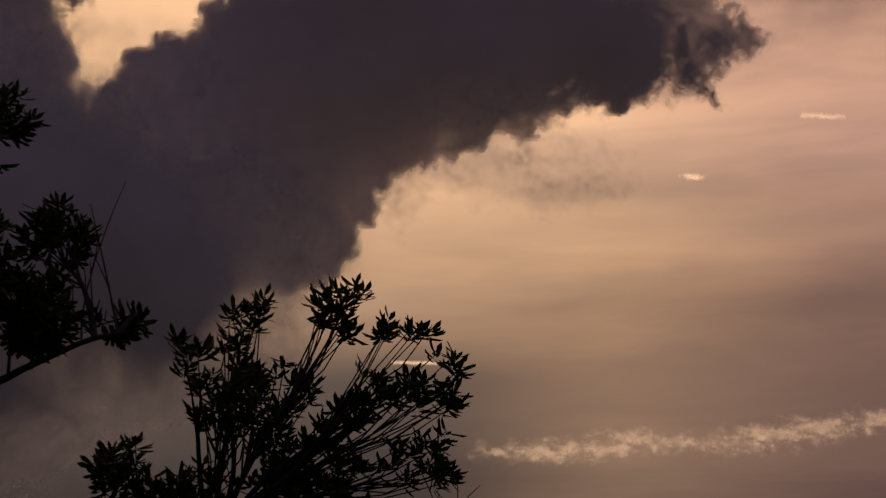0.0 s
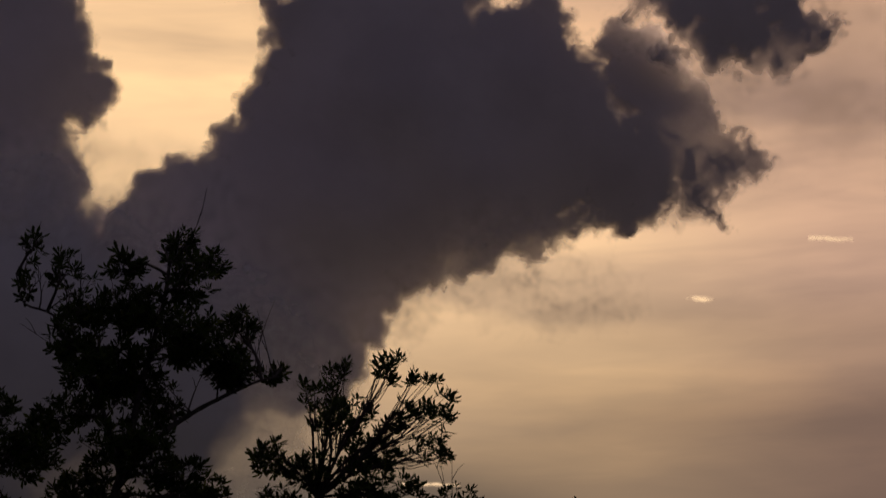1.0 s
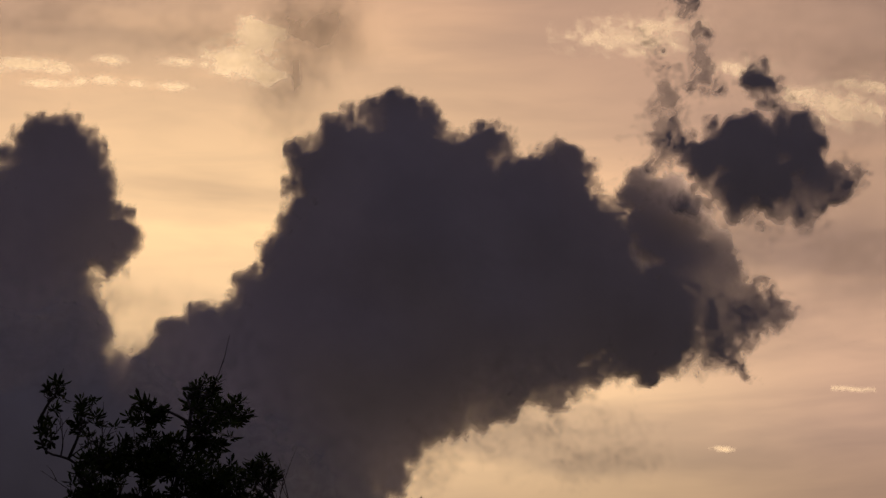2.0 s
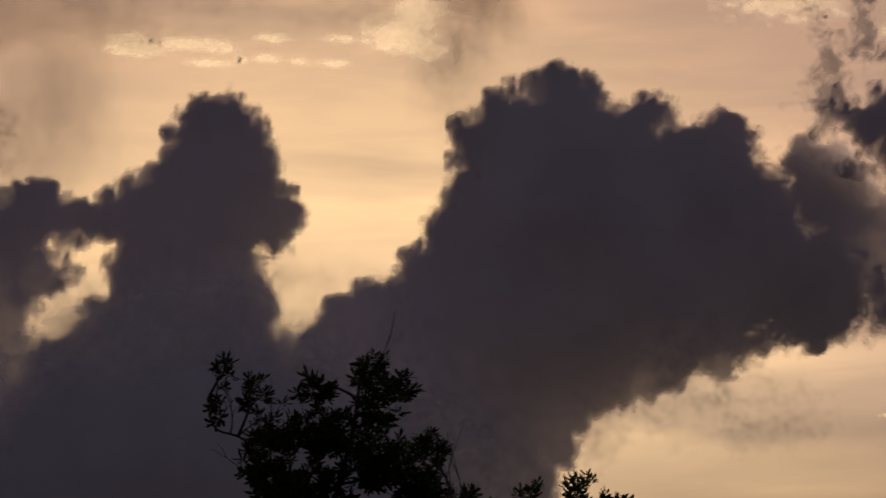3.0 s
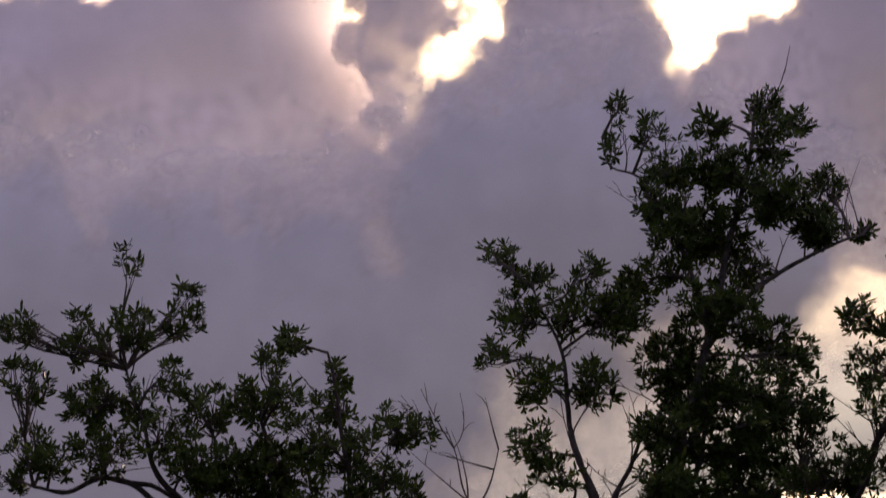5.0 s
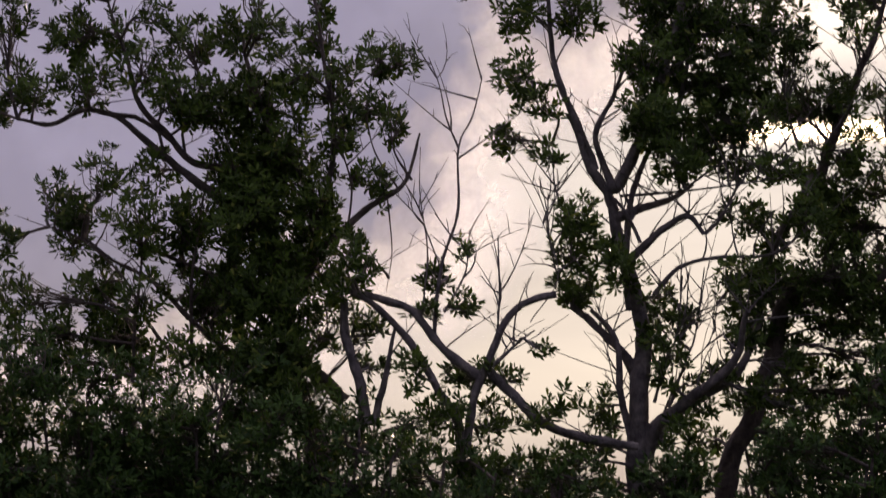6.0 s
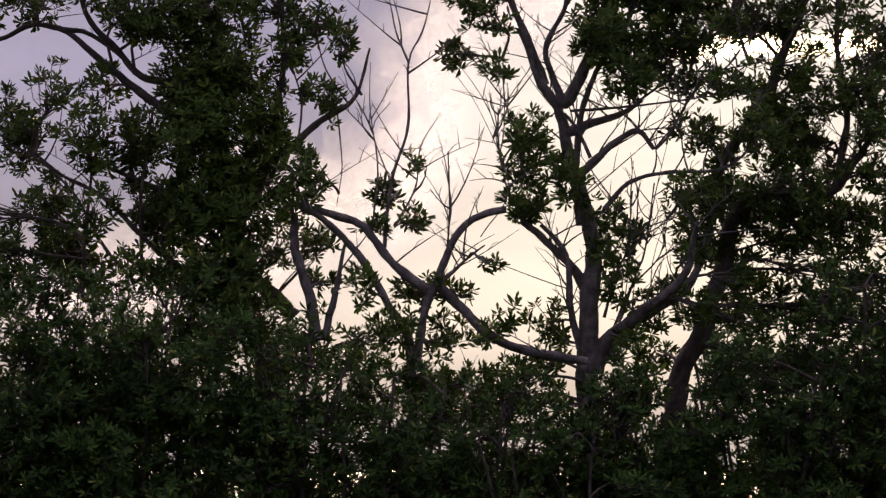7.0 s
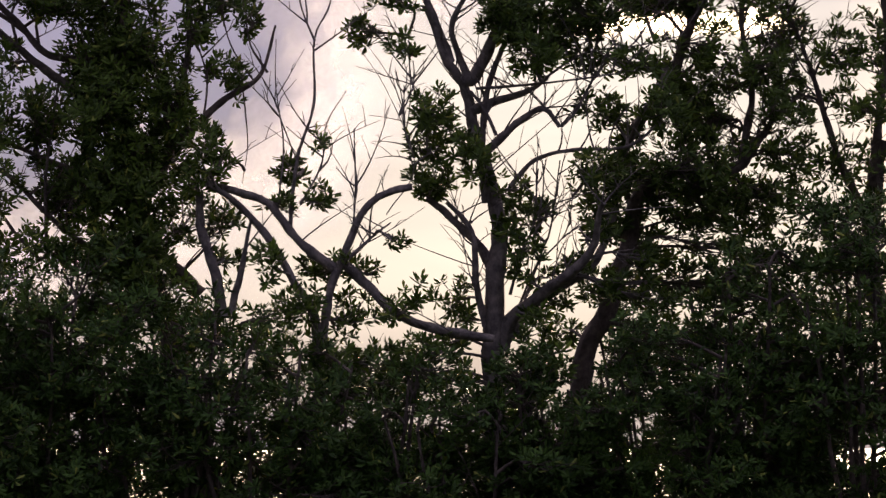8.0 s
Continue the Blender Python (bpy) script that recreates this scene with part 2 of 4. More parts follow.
def make_cloud(name, label, puffs, y, mat, step=1.6, rough=15.0, size=30.0, soft=3.0, swell=34.0, top=1.0, slope=0.0, seed=1, stretch=1.0, holes=0.0, merge=4.0, even=24, thin=0.35, veil=9.0, knobs=False):
    """A cloud from puffs (x, z, half width, half height, softness): a lumpy closed body, thin at its rim, where it lets the sky through."""
    pad = rough * 2.2 + soft * 7 + 6
    x0, x1 = min(p[0] - p[2] for p in puffs) - pad, max(p[0] + p[2] for p in puffs) + pad
    z0, z1 = min(p[1] - p[3] for p in puffs) - pad, max(p[1] + p[3] for p in puffs) + pad
    X, Z = np.meshgrid(np.arange(x0, x1, step), np.arange(z0, z1, step))
    WX = X + fractal(X, Z * stretch, size * 0.8, 4, seed + 40) * rough * 0.9
    WZ = Z + fractal(X, Z * stretch, size * 0.8, 4, seed + 60) * rough * 0.9 / stretch
    depth, softness, weight = np.full(X.shape, -1e9), np.zeros(X.shape), np.full(X.shape, 1e-9)
    for px, pz, rx, rz, ps in puffs:
        r = np.sqrt(((WX - px) / rx) ** 2 + ((WZ - pz) / rz) ** 2)
        d = (1 - r) * min(rx, rz) * 1.15
        m = np.maximum(depth, d)
        depth = m + np.log1p(np.exp(-np.abs(depth - d) / merge)) * merge
        w = np.exp(np.clip(d / 12, -30, 6))
        softness, weight = softness + w * ps, weight + w
    if knobs:
        depth = add_knobs(depth, X, Z, x0, z0, step, puffs, seed)
    softness = softness / weight + 0.3 * np.clip(fractal(X, Z, size * 1.6, 2, seed + 90), 0, 1)
    lumps = fractal(WX, WZ * stretch, size * 0.6, 6, seed, True, 0.68)
    if knobs:
        lumps = 0.35 - lumps
    wisps = fractal(WX, WZ * stretch, size * 0.55, 6, seed + 20, False, 0.68)
    firm = np.clip(0.3 + 1.1 * softness, 0, 1) if knobs else 1.0
    body = depth + rough * firm * (0.6 * lumps + 0.05) * (1 - 0.4 * softness) + rough * firm * wisps * (0.4 + 1.5 * softness)
    if knobs:
        body = body + 1.5 + 4.5 * (0.35 - fractal(X, Z, 9.0, 4, seed + 210, True, 0.6)) + 4.0 * fractal(X, Z, 30.0, 2, seed + 230)
    body = body + 0.5 * veil
    width = soft * (1 + 2.4 * softness)
    rim = np.minimum(np.minimum(X - x0, x1 - X), np.minimum(Z - z0, z1 - Z))
    body = body - 3.0 * width * np.clip(1 - rim / (pad * 0.4), 0, 1)
    a = np.clip(body / (2 * width) + 0.5, 0, 1)
    a = a * a * (3 - 2 * a) * top
    core = np.ones(X.shape) if not veil else np.clip((body + veil * (-0.9 if knobs else 0.9) * fractal(WX, WZ * stretch, size * (0.3 if knobs else 0.45), 5, seed + 130, True, 0.6) - veil * 0.7) / (2 * veil) + 0.5, 0, 1)
    frail = np.clip(0.05 + 0.7 * softness, 0, 1) if knobs else 1.0
    a = a * (1 - 0.42 * frail * (1 - core * core * (3 - 2 * core)))
    torn = fractal(WX, WZ, size * 0.42, 5, seed + 170, False, 0.62) if knobs else wisps
    a = a * (1 - thin * np.clip((softness - 0.4) / 0.6, 0, 1) * np.clip(0.55 - 1.8 * torn, 0, 1))
    if holes:
        a = a * (1 - holes * np.clip(0.5 - 1.8 * wisps, 0, 1))
    bulk = np.clip(depth, 0, 45) / 45
    reach = max(1, int(even / step))
    for k in range(3):
        for axis in (0, 1):
            wide = np.pad(bulk, [(reach + 1, reach) if a == axis else (0, 0) for a in (0, 1)])
            run = np.cumsum(wide, axis)
            far, near = (run[2 * reach + 1:], run[:-2 * reach - 1]) if axis == 0 else (run[:, 2 * reach + 1:], run[:, :-2 * reach - 1])
            bulk = (far - near) / (2 * reach + 1)
    thick = swell * (np.sqrt(np.clip(body, 0, 8) / 8) * 0.04 + bulk * (1 + 0.01 * lumps) + 0.03)
    ok = a > 0.004
    cell = ok[:-1, :-1] | ok[1:, :-1] | ok[:-1, 1:] | ok[1:, 1:]
    use = np.zeros(X.shape, bool)
    for sl in ((slice(None, -1), slice(None, -1)), (slice(1, None), slice(None, -1)), (slice(None, -1), slice(1, None)), (slice(1, None), slice(1, None))):
        use[sl] |= cell
    idx = np.full(X.shape, -1)
    idx[use] = np.arange(use.sum())
    k = int(use.sum())
    mid = y + slope * (X - X.mean())
    front = np.stack([X, mid - thick, Z], -1)[use]
    back = np.stack([X, mid + thick * 0.8, Z], -1)[use]
    quad = np.stack([idx[:-1, :-1], idx[:-1, 1:], idx[1:, 1:], idx[1:, :-1]], -1)[cell]
    faces = np.concatenate([quad, quad[:, ::-1] + k])
    me = bpy.data.meshes.new(name)
    co = np.concatenate([front, back])
    centre = co.mean(0)
    co = co - centre
    me.vertices.add(2 * k)
    me.vertices.foreach_set("co", co.ravel())
    me.loops.add(faces.size)
    me.loops.foreach_set("vertex_index", faces.ravel())
    me.polygons.add(len(faces))
    me.polygons.foreach_set("loop_start", np.arange(len(faces)) * 4)
    me.polygons.foreach_set("use_smooth", np.ones(len(faces), bool))
    me.update(calc_edges=True)
    att = me.attributes.new("cover", "FLOAT", "POINT")
    # front and back together give the cloud its cover
    one = 1 - np.sqrt(1 - np.clip(a[use], 0, 0.9999))
    att.data.foreach_set("value", np.concatenate([one, one]).astype(np.float32))
    me.materials.append(mat)
    ob = new(name, me)
    ob.location = centre
    return tagged(ob, label, "cloud")


CLOUD_Y = 2000
make_cloud("cumulus_cloud", "dark grey cumulus cloud with a ragged domed top", [(-332, 550, 56, 71, 0.15), (-289, 590, 30, 24, 0.15), (-258, 570, 41, 52, 0.15), (-242, 615, 19, 18, 0.15), (-218, 594, 35, 33, 0.15), (-180, 583, 37, 45, 0.15), (-170, 615, 25, 24, 0.15), (-174, 641, 20, 18, 0.15), (-203, 645, 13, 16, 0.25), (-139, 600, 21, 19, 0.15), (-153, 587, 28, 30, 0.15), (-130, 558, 26, 30, 0.15), (-128, 540, 46, 50, 0.15), (-146, 552, 45, 45, 0.15), (-123, 522, 30, 45, 0.15), (-118, 541, 18, 37, 0.15), (-150, 568, 26, 30, 0.15), (-159, 506, 56, 45, 0.15), (-215, 521, 119, 48, 0.15), (-308, 527, 93, 52, 0.15), (-195, 460, 186, 82, 0.15), (-415, 458, 148, 111, 0.15)], CLOUD_Y + 60, CUMULUS, seed=3, knobs=True, veil=4.5, step=1.45, soft=2.8)
make_cloud("cumulus_cloud", "dark cumulus tower cloud with torn side and arching arm", [(56, 707, 17, 18, 0.15), (74, 709, 17, 16, 0.15), (66, 686, 32, 26, 0.15), (88, 668, 18, 22, 0.15), (97, 643, 14, 14, 0.3), (57, 636, 42, 41, 0.15), (25, 646, 20, 19, 0.15), (2, 643, 20, 17, 0.15), (-28, 637, 19, 13, 0.15), (-58, 641, 22, 19, 0.15), (-84, 621, 26, 22, 0.25), (-84, 590, 26, 26, 0.42), (-79, 560, 17, 26, 0.55), (-56, 602, 20, 13, 0.5), (-74, 535, 15, 17, 0.75), (46, 578, 48, 48, 0.15), (25, 550, 52, 37, 0.15), (-19, 517, 63, 30, 0.15), (76, 582, 18, 41, 0.6), (74, 505, 67, 56, 0.15), (-11, 447, 148, 59, 0.9)], CLOUD_Y + 20, CUMULUS, seed=11, knobs=True, veil=4.5, step=1.45, soft=2.8)
make_cloud("cumulus_cloud", "large dark cumulus cloud with lumpy top and ragged underside", [(299, 726, 19, 18, 0.15), (256, 713, 22, 17, 0.15), (238, 690, 17, 22, 0.15), (298, 688, 59, 37, 0.15), (349, 716, 20, 12, 0.15), (395, 696, 26, 17, 0.15), (394, 658, 46, 41, 0.15), (296, 628, 82, 56, 0.15), (243, 619, 33, 41, 0.15), (208, 602, 20, 16, 0.15), (180, 567, 22, 17, 0.15), (150, 537, 20, 16, 0.15), (132, 512, 17, 17, 0.15), (180, 534, 30, 22, 0.15), (227, 595, 26, 30, 0.15), (192, 540, 67, 41, 0.15), (257, 556, 93, 52, 0.15), (353, 578, 71, 41, 0.15), (407, 606, 35, 41, 0.15)]
    + [(474, 684, 22, 18, 0.25), (481, 656, 27, 25, 0.3), (497, 630, 25, 27, 0.4), (471, 598, 32, 30, 0.35), (507, 606, 29, 24, 0.5), (510, 580, 18, 16, 0.6), (459, 576, 24, 19, 0.4), (534, 612, 19, 14, 0.7), (398, 561, 20, 14, 0.45), (352, 535, 23, 12, 0.6), (395, 541, 12, 9, 0.95), (428, 640, 30, 40, 0.2), (440, 600, 26, 26, 0.3), (313, 538, 37, 22, 0.45), (256, 498, 41, 30, 0.3), (182, 486, 89, 56, 0.4), (230, 464, 45, 30, 0.3)], CLOUD_Y, CUMULUS, seed=23, thin=0.2, knobs=True, veil=4.5, step=1.45, soft=2.8)
make_cloud("stratus_cloud", "soft grey cloud base hanging below the cumulus", [(-369, 376, 260, 115, 1), (-186, 350, 223, 126, 1), (-65, 347, 93, 134, 1), (-238, 236, 223, 134, 1), (-93, 237, 89, 97, 1), (33, 432, 163, 115, 1), (138, 422, 93, 93, 0.8), (50, 335, 75, 52, 1)], CLOUD_Y - 90, STRATUS, step=3.6, rough=20, size=70, soft=17, thin=0, veil=0, seed=29, even=40)
make_cloud("cumulus_cloud", "small dark torn cloud with trailing wisps", [(529, 713, 29, 22, 0.15), (503, 713, 16, 12, 0.15), (546, 761, 11, 13, 0.35), (569, 717, 16, 21, 0.2), (582, 689, 15, 15, 0.4), (540, 689, 29, 15, 0.3), (475, 723, 9, 20, 0.95), (501, 791, 4, 12, 1), (470, 752, 3, 11, 1), (598, 695, 9, 8, 0.95), (566, 668, 13, 10, 0.95), (508, 673, 18, 7, 1)], CLOUD_Y - 20, CUMULUS, seed=31, knobs=True, veil=4.5, step=1.45, soft=2.8)
make_cloud("cloud_wisp", "thin dark wisps trailing below the cumulus", [(364, 505, 12, 5, 1), (380, 505, 10, 2, 1), (394, 497, 8, 3, 1), (406, 491, 8, 2, 1), (420, 488, 8, 2, 1), (375, 536, 12, 12, 1), (358, 525, 14, 14, 1), (307, 483, 10, 12, 1)], CLOUD_Y - 40, WISP, rough=10, size=24, soft=6, top=0.5, swell=10, seed=37, veil=0)
for k, (hx, hz, hw, hh, hs) in enumerate([(14, 1319, 31, 9, 0.6), (4, 1331, 19, 6, 0.8), (77, 1326, 29, 6, 0.6), (114, 1323, 12, 5, 0.8), (101, 1302, 16, 3, 0.3), (174, 1336, 13, 4, 0.5), (167, 1310, 8, 3, 0.3), (205, 1308, 6, 2, 0.4), (255, 1338, 11, 3, 0.4), (247, 1307, 11, 3, 0.4), (138, 1308, 5, 3, 0.4)]):
    make_cloud("high_cloud", "small bright sunlit cloud puff high up", [(hx, hz, hw, hh, hs)], 3500, CLOUDLET, step=1.5, rough=3.5, size=11, soft=2.2, swell=3, top=0.95, seed=300 + 7 * k, stretch=1.5, merge=1.0, even=3, veil=2.0)
make_cloud("high_cloud", "bright sunlit torn cloud high up", [(329, 1344, 36, 17, 0.7), (349, 1373, 26, 19, 0.7), (356, 1327, 16, 13, 0.8)], 3500, CLOUDLET, step=2.2, rough=11, size=22, soft=4, swell=8, top=0.95, veil=4, seed=43, stretch=1.3, merge=2, even=4)
make_cloud("high_cloud", "pale sunlit cloud patch high up", [(794, 1396, 55, 13, 0.8), (836, 1415, 32, 9, 0.8), (941, 1367, 19, 6, 0.6), (1032, 1334, 39, 12, 0.8), (1074, 1321, 39, 19, 0.9), (1112, 1352, 26, 6, 0.8)], 3500, CLOUDLET, step=2.2, rough=10, size=22, soft=5, swell=8, top=0.6, veil=4, seed=47, stretch=1.5, merge=1.5, even=4)
make_cloud("low_cloud_band", "glowing strip of far sunset cloud", [(720, 574, 40, 4, 0.5), (790, 581, 40, 5, 0.6), (846, 593, 23, 5, 0.6), (908, 588, 40, 6, 0.6), (967, 589, 34, 5, 0.6), (1026, 599, 34, 6, 0.6), (1086, 609, 40, 7, 0.6), (1159, 618, 46, 7, 0.6)], 3600, CLOUDLET, step=2.2, rough=9, size=24, soft=4, swell=6, top=0.3, veil=3, seed=53, stretch=1.7, merge=1.2, even=4, holes=0.55)
make_cloud("low_cloud_band", "blazing thin strip of sunset cloud low down", [(300, 486, 30, 5, 0.6), (352, 492, 26, 7, 0.5), (392, 490, 22, 6, 0.6), (430, 488, 24, 5, 0.6), (470, 492, 22, 5, 0.7)], 3600, CLOUDLET, step=2.2, rough=7, size=22, soft=4, swell=6, top=0.8, veil=3, seed=83, stretch=1.7, merge=1.2, even=4)
make_cloud("cloud_fleck", "tiny bright cloud fleck", [(926, 913, 7, 2, 0.3)], 3600, CLOUDLET, step=1.2, rough=3, size=12, soft=2, swell=2, seed=57, veil=0, merge=1, even=4)
make_cloud("cloud_fleck", "thin bright vapour streak", [(592, 679, 25, 1, 0.3)], 3600, CLOUDLET, step=1.0, rough=1.2, size=10, soft=1.2, swell=1, seed=58, veil=0, merge=1, even=4)
make_cloud("cloud_fleck", "thin bright vapour streak", [(1093, 994, 13, 1, 0.5)], 3600, CLOUDLET, step=1.2, rough=2, size=10, soft=2, swell=1, seed=59, veil=0, merge=1, even=4)
make_cloud("rain_veil", "soft grey veil of falling rain from high cloud", [(-100, 1190, 95, 70, 0.8), (-72, 1085, 42, 95, 0.8), (-130, 1030, 80, 45, 1), (-215, 990, 80, 25, 1)], 3000, RAIN, step=5, rough=9, size=150, soft=14, swell=15, top=0.62, seed=61, veil=0, stretch=0.4)
make_cloud("rain_veil", "thin grey virga veil", [(352, 1188, 39, 33, 1), (334, 1132, 22, 39, 1)], 3000, RAIN, step=4, rough=11, size=80, soft=14, swell=10, top=0.8, seed=67, veil=0, stretch=0.6)
make_cloud("high_cloud_sheet", "smooth grey sheet of high cloud", [(928, 1059, 71, 100, 1), (883, 982, 88, 41, 1), (963, 1194, 84, 36, 1)], 3000, RAIN, step=6, rough=22, size=120, soft=22, swell=10, top=0.45, seed=87, veil=0, stretch=1.3)
make_cloud("high_cloud_sheet", "flat grey sheet of high cloud with a bright rim", [(108, 1172, 109, 26, 1), (211, 1174, 52, 17, 1), (7, 1156, 85, 23, 1)], 3000, RAIN, step=5, rough=14, size=90, soft=12, swell=8, top=0.4, seed=89, veil=0, stretch=1.6)
make_cloud("streak_cloud", "thin grey bars of far cloud", [(-186, 954, 39, 3, 0.8), (-180, 907, 34, 4, 0.8), (-309, 953, 39, 3, 0.9), (-141, 929, 28, 2, 0.9)], 3000, STREAK, step=2.5, rough=7, size=30, soft=4, swell=4, top=0.7, seed=91, veil=0, stretch=2.6)
make_cloud("streak_cloud", "striated thin grey streak cloud", [(-275, 1028, 95, 18, 0.9), (-370, 1022, 67, 17, 0.9), (-219, 1050, 61, 9, 0.9), (-358, 1008, 67, 7, 0.9)], 3000, STREAK, step=3, rough=16, size=40, soft=6, swell=6, top=0.75, seed=71, veil=0, stretch=2.4, holes=0.55)



# ---- trees ----
def part(name, me, parent, label="", kind=""):
    ob = new(name, me)
    ob.parent = parent
    return tagged(ob, label, kind=kind)


def mesh_of(name, verts, faces, mat, smooth=True):
    me = bpy.data.meshes.new(name)
    me.from_pydata(verts, [], faces)
    if smooth:
        me.polygons.foreach_set("use_smooth", [True] * len(me.polygons))
    me.materials.append(mat)
    return me


def smooth_path(points, step):
    """A rounded path through the points, in even steps."""
    p = [Vector(q) for q in points]
    p = [p[0] * 2 - p[1]] + p + [p[-1] * 2 - p[-2]]
    out = []
    for a, b, c, d in zip(p, p[1:], p[2:], p[3:]):
        k = max(2, int((c - b).length / step))
        for i in range(k):
            t = i / k
            out.append(0.5 * (2 * b + (c - a) * t + (2 * a - 5 * b + 4 * c - d) * t * t + (3 * b - a - 3 * c + d) * t ** 3))
    out.append(p[-2])
    return out


def tube(verts, faces, path, r0, r1, sides, rng, rough=0.0):
    """Adds a tapered, slightly knotty limb along the path."""
    first, up = len(verts), Vector((0.3, 1, 0.2)).normalized()
    for i, c in enumerate(path):
        way = (path[min(i + 1, len(path) - 1)] - path[max(i - 1, 0)]).normalized()
        a = way.cross(up).normalized()
        b = way.cross(a)
        r = r0 + (r1 - r0) * i / max(1, len(path) - 1)
        for s in range(sides):
            t = 2 * math.pi * s / sides
            q = r * (1 + rough * noise.noise(c * 9 + Vector((s * 1.7, 0, r0 * 50))))
            verts.append(c + (a * math.cos(t) + b * math.sin(t)) * q)
    for i in range(len(path) - 1):
        for s in range(sides):
            j = (s + 1) % sides
            o = first + i * sides
            faces.append((o + s, o + j, o + sides + j, o + sides + s))
    faces.append(tuple(range(first, first + sides)))
    faces.append(tuple(reversed(range(len(verts) - sides, len(verts)))))


def add_leaf(verts, faces, base, way, side, length, width, droop):
    """One pointed leaf, folded along its midrib and bent."""
    up = way.cross(side)
    o = len(verts)
    m1, m2 = base + way * length * 0.4 - up * droop * 0.15, base + way * length * 0.75 - up * droop * 0.5
    tip = base + way * length - up * droop
    fold = up * width * 0.22
    verts += [base, m1 + side * width * 0.42 + fold, m1 - side * width * 0.42 + fold, m1, m2 + side * width * 0.5 + fold, m2 - side * width * 0.5 + fold, m2, tip]
    faces += [(o, o + 1, o + 3), (o, o + 3, o + 2), (o + 1, o + 4, o + 6, o + 3), (o + 3, o + 6, o + 5, o + 2), (o + 4, o + 7, o + 6), (o + 6, o + 7, o + 5)]


def add_small_leaf(verts, faces, base, way, side, length, width, droop):
    """One pointed leaf in two halves, folded along its midrib."""
    up = way.cross(side)
    o = len(verts)
    q, r = base + way * length * 0.36 + up * width * 0.2, base + way * length * 0.76 + up * (width * 0.2 - droop * 0.5)
    verts += [base, q + side * width * 0.32, r + side * width * 0.52, base + way * length - up * droop, r - side * width * 0.52, q - side * width * 0.32]
    faces += [(o, o + 1, o + 2, o + 3), (o, o + 3, o + 4, o + 5)]


def add_rosette(verts, faces, at, axis, rng, count, size, leaf_of=add_small_leaf):
    """Leaves whorled round a twig's end."""
    axis = axis.normalized()
    a = axis.orthogonal().normalized()
    b = axis.cross(a)
    for k in range(count):
        t = k * 2.4 + rng.uniform(-0.4, 0.4)
        out = a * math.cos(t) + b * math.sin(t)
        lift = rng.uniform(-0.15, 0.95)
        way = (out + axis * lift).normalized()
        side = way.cross(axis).normalized()
        length = size * rng.uniform(0.75, 1.2)
        base = at - axis * rng.uniform(0, size * 0.7)
        leaf_of(verts, faces, base, way, side, length, length * rng.uniform(0.22, 0.31), length * rng.uniform(-0.05, 0.3))


def nearest_on(paths, q):
    best = None
    for path in paths:
        for c in path:
            d = (c - q).length_squared + 3.0 * max(0.0, c.z - q.z) ** 2
            if best is None or d < best[0]:
                best = (d, c)
    return best[1]


SPRIGS = {}


def sprig_meshes(mat, size):
    key = (mat.name, size)
    if key not in SPRIGS:
        SPRIGS[key] = []
        for k in range(10):
            rng = random.Random(k + int(size * 1000))
            v, f = [], []
            add_rosette(v, f, Vector((0, 0, 0)), Vector((0, 0, 1)), rng, rng.randint(9, 13), size, add_leaf)
            SPRIGS[key].append(mesh_of("sprig", v, f, mat))
    return SPRIGS[key]


